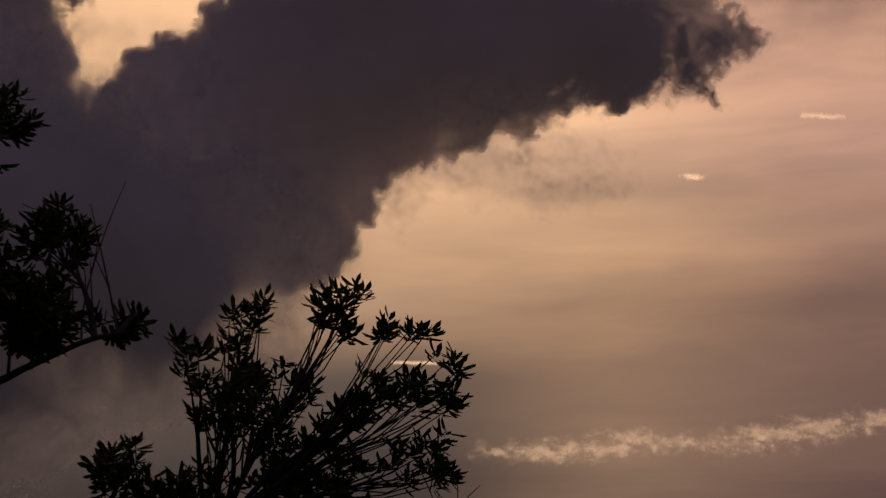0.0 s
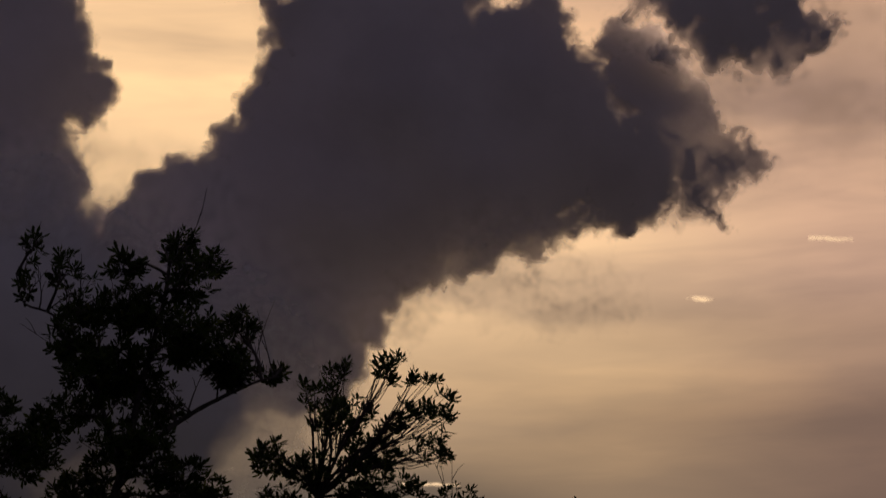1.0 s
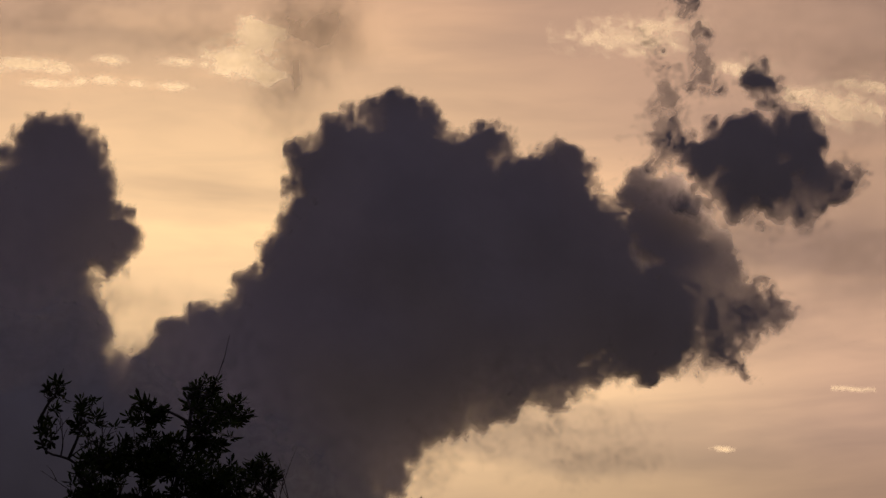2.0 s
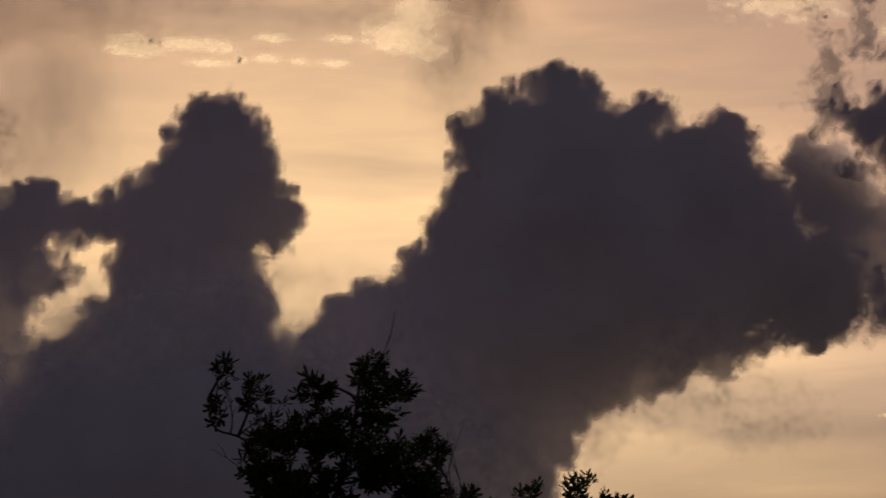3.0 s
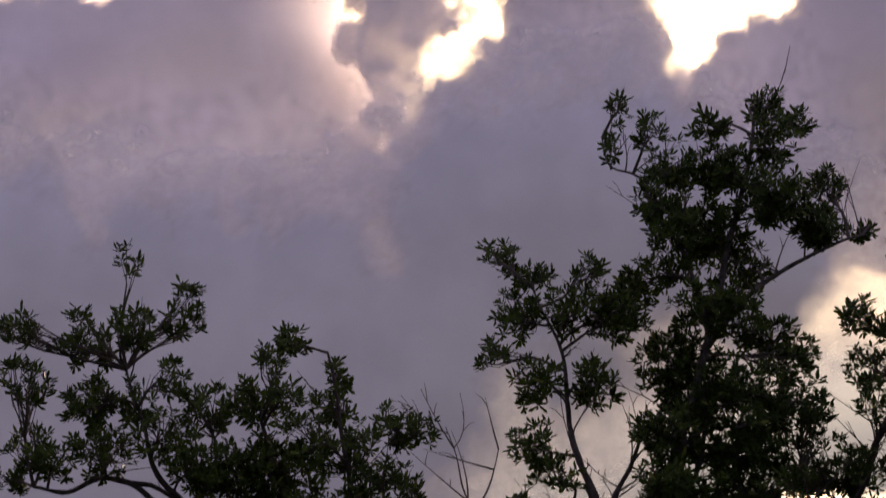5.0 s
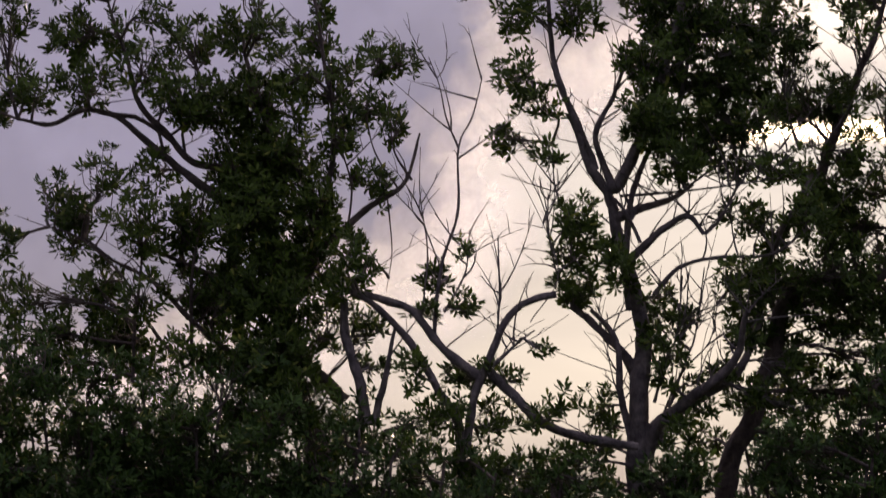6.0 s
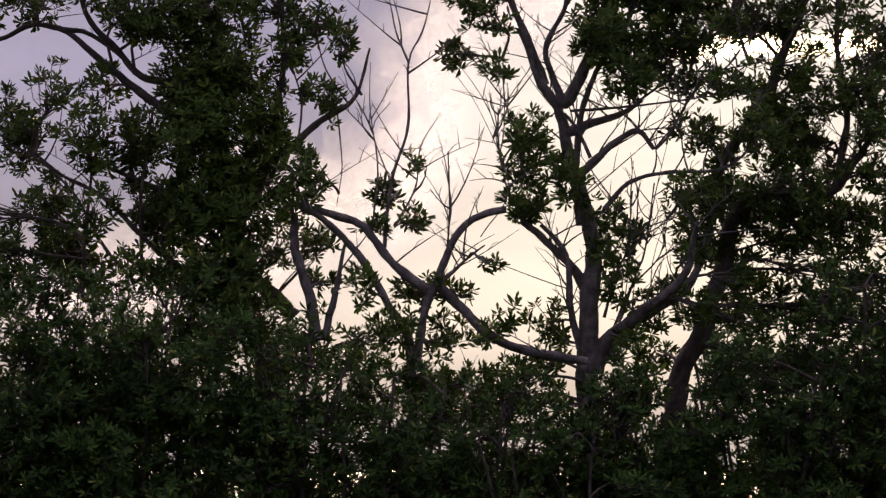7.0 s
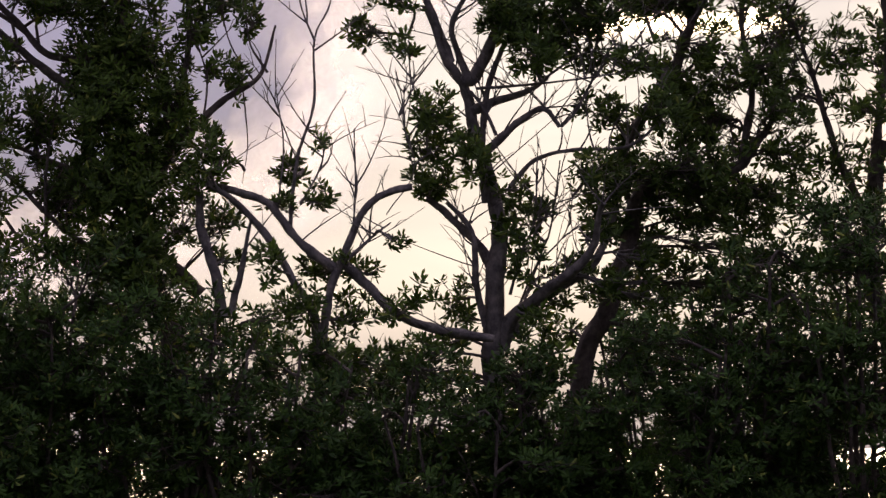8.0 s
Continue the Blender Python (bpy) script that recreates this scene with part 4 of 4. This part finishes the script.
make_tree("evergreen_tree", "broad dark evergreen tree with spreading low limbs", "tree", (-1.2, 24.2, 0), [
    ([(-1.0, 24.2, -0.2), (-1.1, 24.2, 1.4)] + [(-1.36, 24.2, 2.42), (-1.54, 24.2, 2.94), (-1.58, 24.2, 3.33), (-1.67, 24.2, 3.77)], 0.14, 0.07),
    ([(-1.63, 24.2, 3.38), (-1.89, 24.2, 3.68), (-2.07, 24.2, 3.70), (-2.33, 24.2, 3.81), (-2.57, 24.2, 3.91)], 0.04, 0.015),
    ([(-1.58, 24.2, 3.47), (-1.98, 24.2, 3.81), (-1.92, 24.2, 4.16), (-1.99, 24.2, 4.51), (-2.03, 24.2, 4.65)], 0.06, 0.03),
    ([(-1.81, 24.2, 4.08), (-2.16, 24.2, 4.36), (-2.42, 24.2, 4.56), (-2.69, 24.2, 4.78), (-2.91, 24.2, 4.97), (-3.17, 24.2, 5.02), (-3.43, 24.2, 4.91), (-3.69, 24.2, 4.95)], 0.040, 0.014),
    ([(-1.99, 24.2, 4.56), (-2.34, 24.2, 4.62), (-2.51, 24.2, 4.82), (-2.71, 24.2, 5.04), (-2.82, 24.2, 5.30), (-3.01, 24.2, 5.88)], 0.034, 0.010),
    ([(-1.58, 24.2, 3.47), (-1.37, 24.2, 3.90), (-1.15, 24.2, 4.10), (-0.96, 24.2, 4.28), (-0.70, 24.2, 4.43), (-0.61, 24.2, 4.61), (-0.57, 24.2, 4.85)], 0.05, 0.008),
    ([(-0.63, 24.2, 4.48), (-0.76, 24.2, 4.69), (-0.81, 24.2, 4.91)], 0.012, 0.004),
    ([(-1.67, 24.2, 3.73), (-1.72, 24.2, 4.34), (-1.79, 24.2, 4.96), (-1.91, 24.2, 5.48)], 0.06, 0.015),
    ([(-1.37, 24.2, 3.99), (-1.24, 24.2, 4.69), (-1.29, 24.2, 5.31), (-1.43, 24.2, 6.02)], 0.03, 0.01),
    ([(-1.14, 24.2, 2.77), (-1.41, 24.2, 3.03), (-1.58, 24.2, 3.20)], 0.06, 0.05),
    ([(-1.54, 24.2, 2.94), (-2.10, 24.2, 3.20), (-2.63, 24.2, 3.68), (-2.94, 24.2, 3.85), (-3.16, 24.2, 4.03)], 0.03, 0.012),
    ([(-2.36, 24.2, 3.02), (-2.60, 24.1, 3.30), (-2.84, 24.1, 3.70), (-3.16, 24.1, 4.00), (-3.42, 24.1, 4.10)], 0.016, 0.006),
    ([(-2.76, 24.1, 2.90), (-2.74, 24.1, 3.36), (-2.69, 24.1, 3.94)], 0.018, 0.010),
    ([(-2.32, 24.2, 3.20), (-2.31, 24.1, 3.66), (-2.26, 24.1, 4.14), (-2.20, 24.1, 4.52)], 0.016, 0.008),
    ([(-2.55, 24.2, 4.66), (-2.60, 24.2, 4.94), (-2.50, 24.2, 5.06), (-2.28, 24.2, 5.20)], 0.014, 0.006),
    ([(-2.95, 24.2, 4.98), (-2.72, 24.2, 4.94), (-2.30, 24.2, 4.62)], 0.022, 0.010),
    ([(-1.97, 24.2, 4.52), (-2.02, 24.1, 4.36), (-2.10, 24.1, 4.28)], 0.016, 0.010),
    ([(-0.82, 24.2, 4.36), (-0.78, 24.2, 3.94), (-0.82, 24.2, 3.62)], 0.007, 0.003),
    ([(-0.74, 24.2, 4.42), (-0.92, 24.2, 4.70), (-0.98, 24.2, 5.02), (-0.95, 24.2, 5.30)], 0.008, 0.003),
    ([(-1.12, 24.2, 4.14), (-1.10, 24.2, 4.44), (-1.20, 24.2, 4.80), (-1.22, 24.2, 5.10)], 0.010, 0.004),
], clump_row(24.2, 0.6, (-2.97, 6.72, 0.10, 0.08, 4), (-2.55, 6.54, 0.12, 0.11, 8), (-2.65, 6.31, 0.12, 0.12, 8), (-2.48, 6.33, 0.09, 0.07, 4), (-3.43, 6.38, 0.10, 0.08, 5), (-3.89, 6.13, 0.15, 0.12, 12), (-3.72, 6.17, 0.09, 0.09, 6), (-3.45, 6.08, 0.15, 0.17, 14), (-2.92, 6.15, 0.22, 0.17, 22), (-3.23, 6.13, 0.13, 0.13, 10), (-3.31, 5.64, 0.26, 0.26, 30), (-3.79, 5.77, 0.22, 0.26, 22), (-3.78, 5.28, 0.22, 0.26, 22), (-2.95, 5.64, 0.17, 0.22, 14), (-3.16, 5.24, 0.30, 0.26, 30), (-2.60, 5.77, 0.13, 0.17, 12), (-2.38, 5.59, 0.26, 0.26, 26), (-2.02, 5.64, 0.24, 0.26, 26), (-1.72, 6.11, 0.14, 0.12, 12), (-1.85, 5.91, 0.12, 0.12, 9), (-1.37, 5.91, 0.11, 0.13, 8), (-1.41, 5.64, 0.22, 0.17, 16), (-1.72, 5.60, 0.17, 0.17, 14))
 + clump_row(24.2, 0.7, (-2.32, 5.11, 0.35, 0.30, 44), (-1.97, 5.15, 0.35, 0.35, 50), (-1.54, 5.29, 0.26, 0.26, 22), (-1.31, 5.15, 0.26, 0.22, 18), (-0.88, 5.42, 0.20, 0.17, 18), (-0.66, 5.38, 0.11, 0.11, 6), (-1.18, 5.42, 0.17, 0.17, 12), (-0.96, 5.07, 0.17, 0.17, 12), (-3.56, 5.15, 0.26, 0.13, 16), (-2.68, 5.33, 0.26, 0.26, 26), (-3.91, 5.05, 0.17, 0.13, 8), (-1.92, 4.62, 0.39, 0.35, 60), (-1.53, 4.71, 0.30, 0.30, 26), (-1.18, 4.80, 0.22, 0.26, 14), (-2.67, 4.62, 0.26, 0.22, 14), (-2.93, 4.53, 0.26, 0.22, 14), (-1.00, 4.54, 0.17, 0.17, 10), (-3.41, 4.44, 0.17, 0.17, 12), (-3.23, 4.26, 0.22, 0.17, 14), (-2.75, 4.22, 0.26, 0.26, 18), (-2.31, 4.18, 0.35, 0.35, 40), (-1.87, 4.09, 0.39, 0.35, 60))
 + clump_row(24.2, 0.7, (-3.29, 4.20, 0.22, 0.17, 18), (-2.68, 3.99, 0.22, 0.17, 18), (-2.37, 4.16, 0.22, 0.22, 18), (-3.15, 3.59, 0.26, 0.22, 20), (-2.15, 3.46, 0.26, 0.26, 24), (-1.80, 3.55, 0.26, 0.35, 40), (-1.41, 3.90, 0.26, 0.35, 36), (-3.02, 3.33, 0.30, 0.22, 22), (-1.06, 3.90, 0.17, 0.22, 12), (-0.89, 4.47, 0.13, 0.22, 9), (-0.81, 4.96, 0.13, 0.26, 12), (-1.16, 4.96, 0.17, 0.30, 14))
 + clump_row(24.2, 0.7, (-1.86, 4.69, 0.35, 0.39, 40), (-1.50, 4.43, 0.35, 0.43, 50), (-1.63, 3.12, 0.39, 0.35, 50), (-1.97, 3.12, 0.35, 0.30, 36), (-1.24, 3.38, 0.26, 0.30, 26), (-2.28, 3.16, 0.35, 0.26, 26), (-0.97, 3.38, 0.22, 0.17, 12), (-2.76, 3.11, 0.35, 0.22, 22), (-3.23, 3.11, 0.26, 0.26, 22), (-1.77, 5.09, 0.39, 0.26, 40), (-2.21, 5.04, 0.35, 0.26, 30), (-2.33, 3.73, 0.22, 0.26, 14))
 + clump_row(24.2, 0.6, (-3.70, 3.56, 0.30, 0.26, 24), (-3.79, 4.00, 0.22, 0.26, 16), (-3.31, 4.04, 0.22, 0.17, 12), (-3.09, 3.74, 0.26, 0.22, 18), (-3.47, 3.30, 0.35, 0.22, 26), (-2.65, 3.56, 0.26, 0.26, 20), (-2.90, 3.30, 0.30, 0.22, 24), (-2.21, 3.65, 0.35, 0.30, 34))
 + clump_row(23.9, 0.4, (-1.85, 4.25, 0.30, 0.34, 60), (-1.62, 3.85, 0.28, 0.36, 64), (-1.55, 3.45, 0.34, 0.32, 64), (-1.70, 3.05, 0.36, 0.32, 60), (-1.45, 2.75, 0.34, 0.30, 50), (-1.75, 4.65, 0.28, 0.30, 50), (-1.36, 4.20, 0.24, 0.30, 40), (-1.98, 3.60, 0.24, 0.34, 40)),
LEAF, BARK_DARK, 14, dense=1.65, sprigs=260, shoots=60)

make_tree("evergreen_tree", "leafy evergreen tree at the edge of the grove", "tree", (4.5, 25, 0), [
    ([(4.5, 25, -0.2), (4.45, 25, 1.5)] + [(4.25, 25, 2.64), (4.16, 25, 3.28), (4.21, 25, 4.05)], 0.11, 0.06),
    ([(4.18, 25, 3.37), (3.89, 25, 3.91), (3.72, 25, 4.50), (3.54, 25, 5.09)], 0.04, 0.012),
    ([(4.21, 25, 4.00), (4.31, 25, 4.73), (4.27, 25, 5.46), (4.36, 25, 6.06)], 0.04, 0.010),
    ([(4.21, 25, 3.82), (4.53, 25, 4.37), (4.72, 25, 5.00)], 0.03, 0.010),
], clump_row(25, 0.6, (4.07, 5.97, 0.11, 0.09, 8), (4.40, 5.99, 0.13, 0.09, 10), (4.69, 6.09, 0.13, 0.10, 10), (5.25, 6.05, 0.08, 0.07, 6), (5.20, 5.87, 0.13, 0.11, 10), (4.56, 5.85, 0.23, 0.15, 18), (4.92, 5.73, 0.23, 0.15, 16))
 + clump_row(25, 0.6, (3.54, 5.00, 0.31, 0.27, 26), (3.90, 4.77, 0.36, 0.31, 36), (4.26, 4.91, 0.36, 0.36, 36), (3.62, 4.45, 0.31, 0.22, 24), (4.08, 4.32, 0.36, 0.27, 32), (4.44, 4.50, 0.31, 0.36, 28), (3.76, 3.91, 0.36, 0.27, 32), (4.21, 3.82, 0.36, 0.31, 36), (4.53, 3.91, 0.27, 0.36, 26), (3.48, 3.50, 0.31, 0.27, 28), (3.98, 3.28, 0.40, 0.31, 40), (4.43, 3.28, 0.31, 0.36, 34), (3.25, 3.09, 0.27, 0.22, 22), (4.20, 2.73, 0.40, 0.31, 40), (3.70, 2.73, 0.40, 0.27, 38), (4.00, 5.55, 0.36, 0.27, 26), (4.45, 5.46, 0.36, 0.31, 26), (4.27, 6.05, 0.27, 0.27, 16), (3.63, 5.41, 0.27, 0.27, 18)),
LEAF, BARK_DARK, 27, dense=1.2, sprigs=160, shoots=80)

make_tree("leaning_tree", "thin leaning stems with a broken arching dead branch", "tree", (-0.2, 23.6, 0), [
    ([(-0.2, 23.6, -0.2), (-0.25, 23.6, 1.3)] + [(-0.23, 23.6, 2.41), (-0.40, 23.6, 2.83), (-0.61, 23.6, 3.17), (-0.82, 23.6, 3.42), (-1.02, 23.6, 3.55), (-1.16, 23.9, 3.63)], 0.055, 0.022),
    ([(-0.20, 23.6, 2.36), (-0.14, 23.6, 2.74), (-0.06, 23.6, 2.96), (0.03, 23.6, 3.19), (0.17, 23.6, 3.43), (0.32, 23.6, 3.52), (0.47, 23.6, 3.55)], 0.036, 0.026),
    ([(-0.08, 23.6, 2.91), (-0.36, 23.6, 3.13), (-0.61, 23.6, 3.42), (-0.78, 23.6, 3.49), (-0.95, 23.6, 3.54), (-1.11, 23.9, 3.61)], 0.042, 0.02),
    ([(-0.02, 23.6, 3.00), (0.20, 23.6, 3.19), (0.32, 23.6, 3.28)], 0.018, 0.006),
    ([(1.09, 23.6, 2.41), (0.92, 23.6, 2.43), (0.62, 23.6, 2.49), (0.41, 23.6, 2.58), (0.24, 23.6, 2.70), (0.13, 23.6, 2.81), (-0.02, 23.6, 2.96)], 0.035, 0.04),
    ([(-0.44, 23.6, 3.21), (-0.40, 23.6, 3.72), (-0.27, 23.6, 4.15), (-0.26, 23.6, 4.66), (-0.17, 23.6, 4.88), (-0.09, 23.6, 5.18)], 0.018, 0.004),
    ([(-0.26, 23.6, 4.65), (-0.36, 23.6, 4.88), (-0.41, 23.6, 5.13), (-0.49, 23.6, 5.35)], 0.009, 0.003),
    ([(-0.36, 23.6, 3.42), (-0.21, 23.6, 3.72), (-0.17, 23.6, 4.02), (-0.02, 23.6, 4.28)], 0.009, 0.003),
    ([(0.03, 23.6, 3.21), (0.05, 23.6, 3.51), (0.04, 23.6, 3.99)], 0.009, 0.005),
    ([(-0.53, 23.6, 3.42), (-0.49, 23.6, 3.85), (-0.55, 23.6, 4.28), (-0.55, 23.6, 4.66)], 0.008, 0.003),
    ([(-0.40, 23.6, 3.76), (-0.53, 23.6, 4.15), (-0.40, 23.6, 4.36)], 0.006, 0.003),
    ([(-0.88, 23.6, 2.57), (-0.82, 23.6, 2.91), (-0.78, 23.6, 3.12), (-0.74, 23.6, 3.30)], 0.032, 0.012),
    ([(-0.95, 23.6, 2.57), (-1.03, 23.6, 3.00), (-1.12, 23.6, 3.25), (-1.12, 23.6, 3.51)], 0.05, 0.03),
    ([(0.28, 23.6, 3.34), (0.49, 23.6, 3.72), (0.28, 23.6, 4.28), (0.06, 23.6, 4.62)], 0.005, 0.002),
], clump_row(23.6, 0.4, (-1.12, 3.60, 0.20, 0.15, 20), (-0.95, 3.72, 0.15, 0.12, 10), (-0.44, 3.72, 0.17, 0.17, 14), (-0.23, 3.49, 0.15, 0.13, 12), (-0.53, 3.42, 0.17, 0.13, 10), (-0.23, 3.89, 0.08, 0.11, 4), (0.36, 3.15, 0.11, 0.06, 5), (-0.95, 3.04, 0.19, 0.13, 10), (-0.61, 2.96, 0.17, 0.21, 14), (-0.19, 2.96, 0.25, 0.17, 20), (0.07, 2.96, 0.21, 0.13, 12), (-0.35, 2.66, 0.25, 0.21, 24), (0.03, 2.62, 0.25, 0.21, 20), (-1.08, 3.85, 0.17, 0.17, 10), (0.32, 2.62, 0.17, 0.17, 9), (0.49, 2.75, 0.17, 0.13, 6), (-0.10, 2.32, 0.30, 0.21, 24), (0.28, 2.28, 0.25, 0.17, 14)),
LEAF, BARK, 21, dense=1.3, sprigs=120, shoots=45)


def make_bush(label, base, reach, top, count, seed):
    """A bush of several stems, leafy from the ground up."""
    rng = random.Random(seed)
    x, y, z = base
    stems, spots = [], []
    for k in range(6):
        dx, dy = rng.uniform(-reach, reach), rng.uniform(-0.3, 0.3)
        stems.append(([(x + dx * 0.2, y + dy * 0.2, z - 0.1), (x + dx * 0.6, y + dy * 0.6, z + top * 0.45), (x + dx, y + dy, z + top * rng.uniform(0.75, 0.95))], 0.03, 0.010))
    for k in range(count):
        h = top * (1 - 0.92 * rng.random() ** 0.95) if k % 3 else top * rng.uniform(0.3, 0.75)
        w = reach * (1.0 if h < top * 0.75 else 0.7)
        spots.append((x + rng.uniform(-w, w), y + rng.uniform(-0.4, 0.4), h, rng.uniform(0.16, 0.34), 0.3, rng.uniform(0.12, 0.26), rng.randint(12, 22)))
    make_tree("bush", label, "bush", base, stems, spots, LEAF_DEEP, BARK_DARK, seed, leaf_size=0.072, sprigs=20, trunk_name="stem", group="undergrowth", shoots=14, tight=1.0)


# undergrowth along the foot of the trees
for k, (bx, by, top, label) in enumerate([
    (-3.9, 23.2, 3.2, "tall dark green bush in a hedge"), (-3.0, 22.9, 3.1, "dense dark bush with drooping leaves"), (-2.2, 23.3, 3.0, "dark leafy bush under the trees"),
    (-1.4, 23.0, 2.7, "dark bush with twiggy top"), (-0.6, 22.9, 2.4, "low dark green bush"), (0.2, 23.2, 2.25, "low leafy bush between stems"), (0.9, 22.8, 2.0, "low dark bush before the trunk"),
    (1.6, 23.1, 2.2, "dark leafy bush beside the trunk"), (2.3, 22.8, 2.6, "dense tall dark bush"), (3.0, 23.2, 3.1, "tall thick bush in deep shade"), (3.8, 22.9, 3.4, "tall dark green bush at the hedge's end"), (-4.8, 22.9, 3.2, "tall dark green bush at the hedge's end"),
    (-3.4, 25.6, 3.1, "dark bush behind the trees"), (-2.2, 25.8, 3.0, "dark bush behind the trees"), (-1.0, 25.6, 2.7, "dark bush behind the trees"), (0.2, 25.8, 2.3, "thin dark bush behind the trees"),
    (1.4, 25.6, 2.2, "thin dark bush behind the trees"), (2.6, 25.8, 2.8, "dark bush behind the trees"), (3.8, 25.6, 3.0, "dark bush behind the trees")]):
    make_bush(label, (bx, by, 0), 0.65, top, 100 if bx < -1.8 and by < 24 else 76 if by < 24 else 66, 200 + k)



def make_bird():
    """A small dark bird with spread wings."""
    m, n = material("dark_plumage")
    co = n.add("ShaderNodeTexCoord").outputs["Object"]
    tone = n.ramp(n.noise(co, 40.0).outputs[0], [(0.3, (0.02, 0.018, 0.018)), (0.7, (0.05, 0.045, 0.04))])
    bs = n.add("ShaderNodeBsdfPrincipled", {"Base Color": tone, "Roughness": 0.8})
    n.add("ShaderNodeOutputMaterial", {0: bs.outputs[0]})
    bird = tagged(new("bird"), "small dark bird in flight with spread wings", "bird")
    rng = random.Random(3)
    v, f = [], []
    ring = [(-0.05, 0.004), (-0.03, 0.011), (0.0, 0.016), (0.03, 0.012), (0.045, 0.010), (0.06, 0.003)]
    for i, (x, r) in enumerate(ring):
        for k in range(8):
            t = 2 * math.pi * k / 8
            v.append((x, r * math.cos(t), r * math.sin(t) * 0.9))
    for i in range(len(ring) - 1):
        for k in range(8):
            j = (k + 1) % 8
            f.append((i * 8 + k, i * 8 + j, i * 8 + 8 + j, i * 8 + 8 + k))
    f += [tuple(range(8)), tuple(reversed(range(40, 48)))]
    part("body", mesh_of("body", v, f, m), bird)
    for side in (-1, 1):
        w = [(0.03, 0.01 * side, 0.006), (-0.012, 0.01 * side, 0.004), (0.028, 0.05 * side, 0.022), (-0.016, 0.05 * side, 0.020), (-0.012, 0.11 * side, 0.018), (-0.03, 0.10 * side, 0.017)]
        w += [(x, y, z - 0.003) for x, y, z in w]
        part("wing", mesh_of("wing", w, [(0, 2, 3, 1), (2, 4, 5, 3), (6, 7, 9, 8), (8, 9, 11, 10), (0, 6, 8, 2), (2, 8, 10, 4), (1, 3, 9, 7), (3, 5, 11, 9), (4, 10, 11, 5)], m, False), bird)
    t = [(-0.045, -0.006, 0), (-0.045, 0.006, 0), (-0.09, 0.016, 0.001), (-0.08, 0, 0.001), (-0.09, -0.016, 0.001)]
    t += [(x, y, z - 0.002) for x, y, z in t]
    part("tail", mesh_of("tail", t, [(0, 1, 2, 3, 4), (9, 8, 7, 6, 5), (0, 5, 6, 1), (1, 6, 7, 2), (4, 9, 5, 0), (2, 7, 8, 3), (3, 8, 9, 4)], m, False), bird)
    return bird


BIRD = make_bird()


def motions():
    # the bird crosses twice, rising to the right
    walk(BIRD, [
        (0.0, pose(-13.26, 60, 5.88, -35, -40, 8)),
        (1.4, pose(1.91, 60, 17.29, -35, -40, 8)),
        (1.5, pose(3.53, 60, 18.52, -35, -40, 8)),
        (1.6, pose(5.19, 60, 19.73, -35, -40, 8)),
        (2.2, pose(-8.05, 60, 13.67, -35, -40, 8)),
        (2.8, pose(0.21, 60, 21.64, -35, -40, 8)),
        (3.0, pose(2.32, 60, 23.98, -35, -40, 8)),
        (3.1, pose(3.42, 60, 25.18, -35, -40, 8)),
        (3.2, pose(4.53, 60, 26.41, -35, -40, 8)),
        (3.6, pose(9.12, 60, 31.54, -35, -40, 8)),
        (5.0, pose(31.09, 60, 50.56, -35, -40, 8)),
        (8.0, pose(103.92, 60, 91.78, -35, -40, 8)),
    ])


motions()
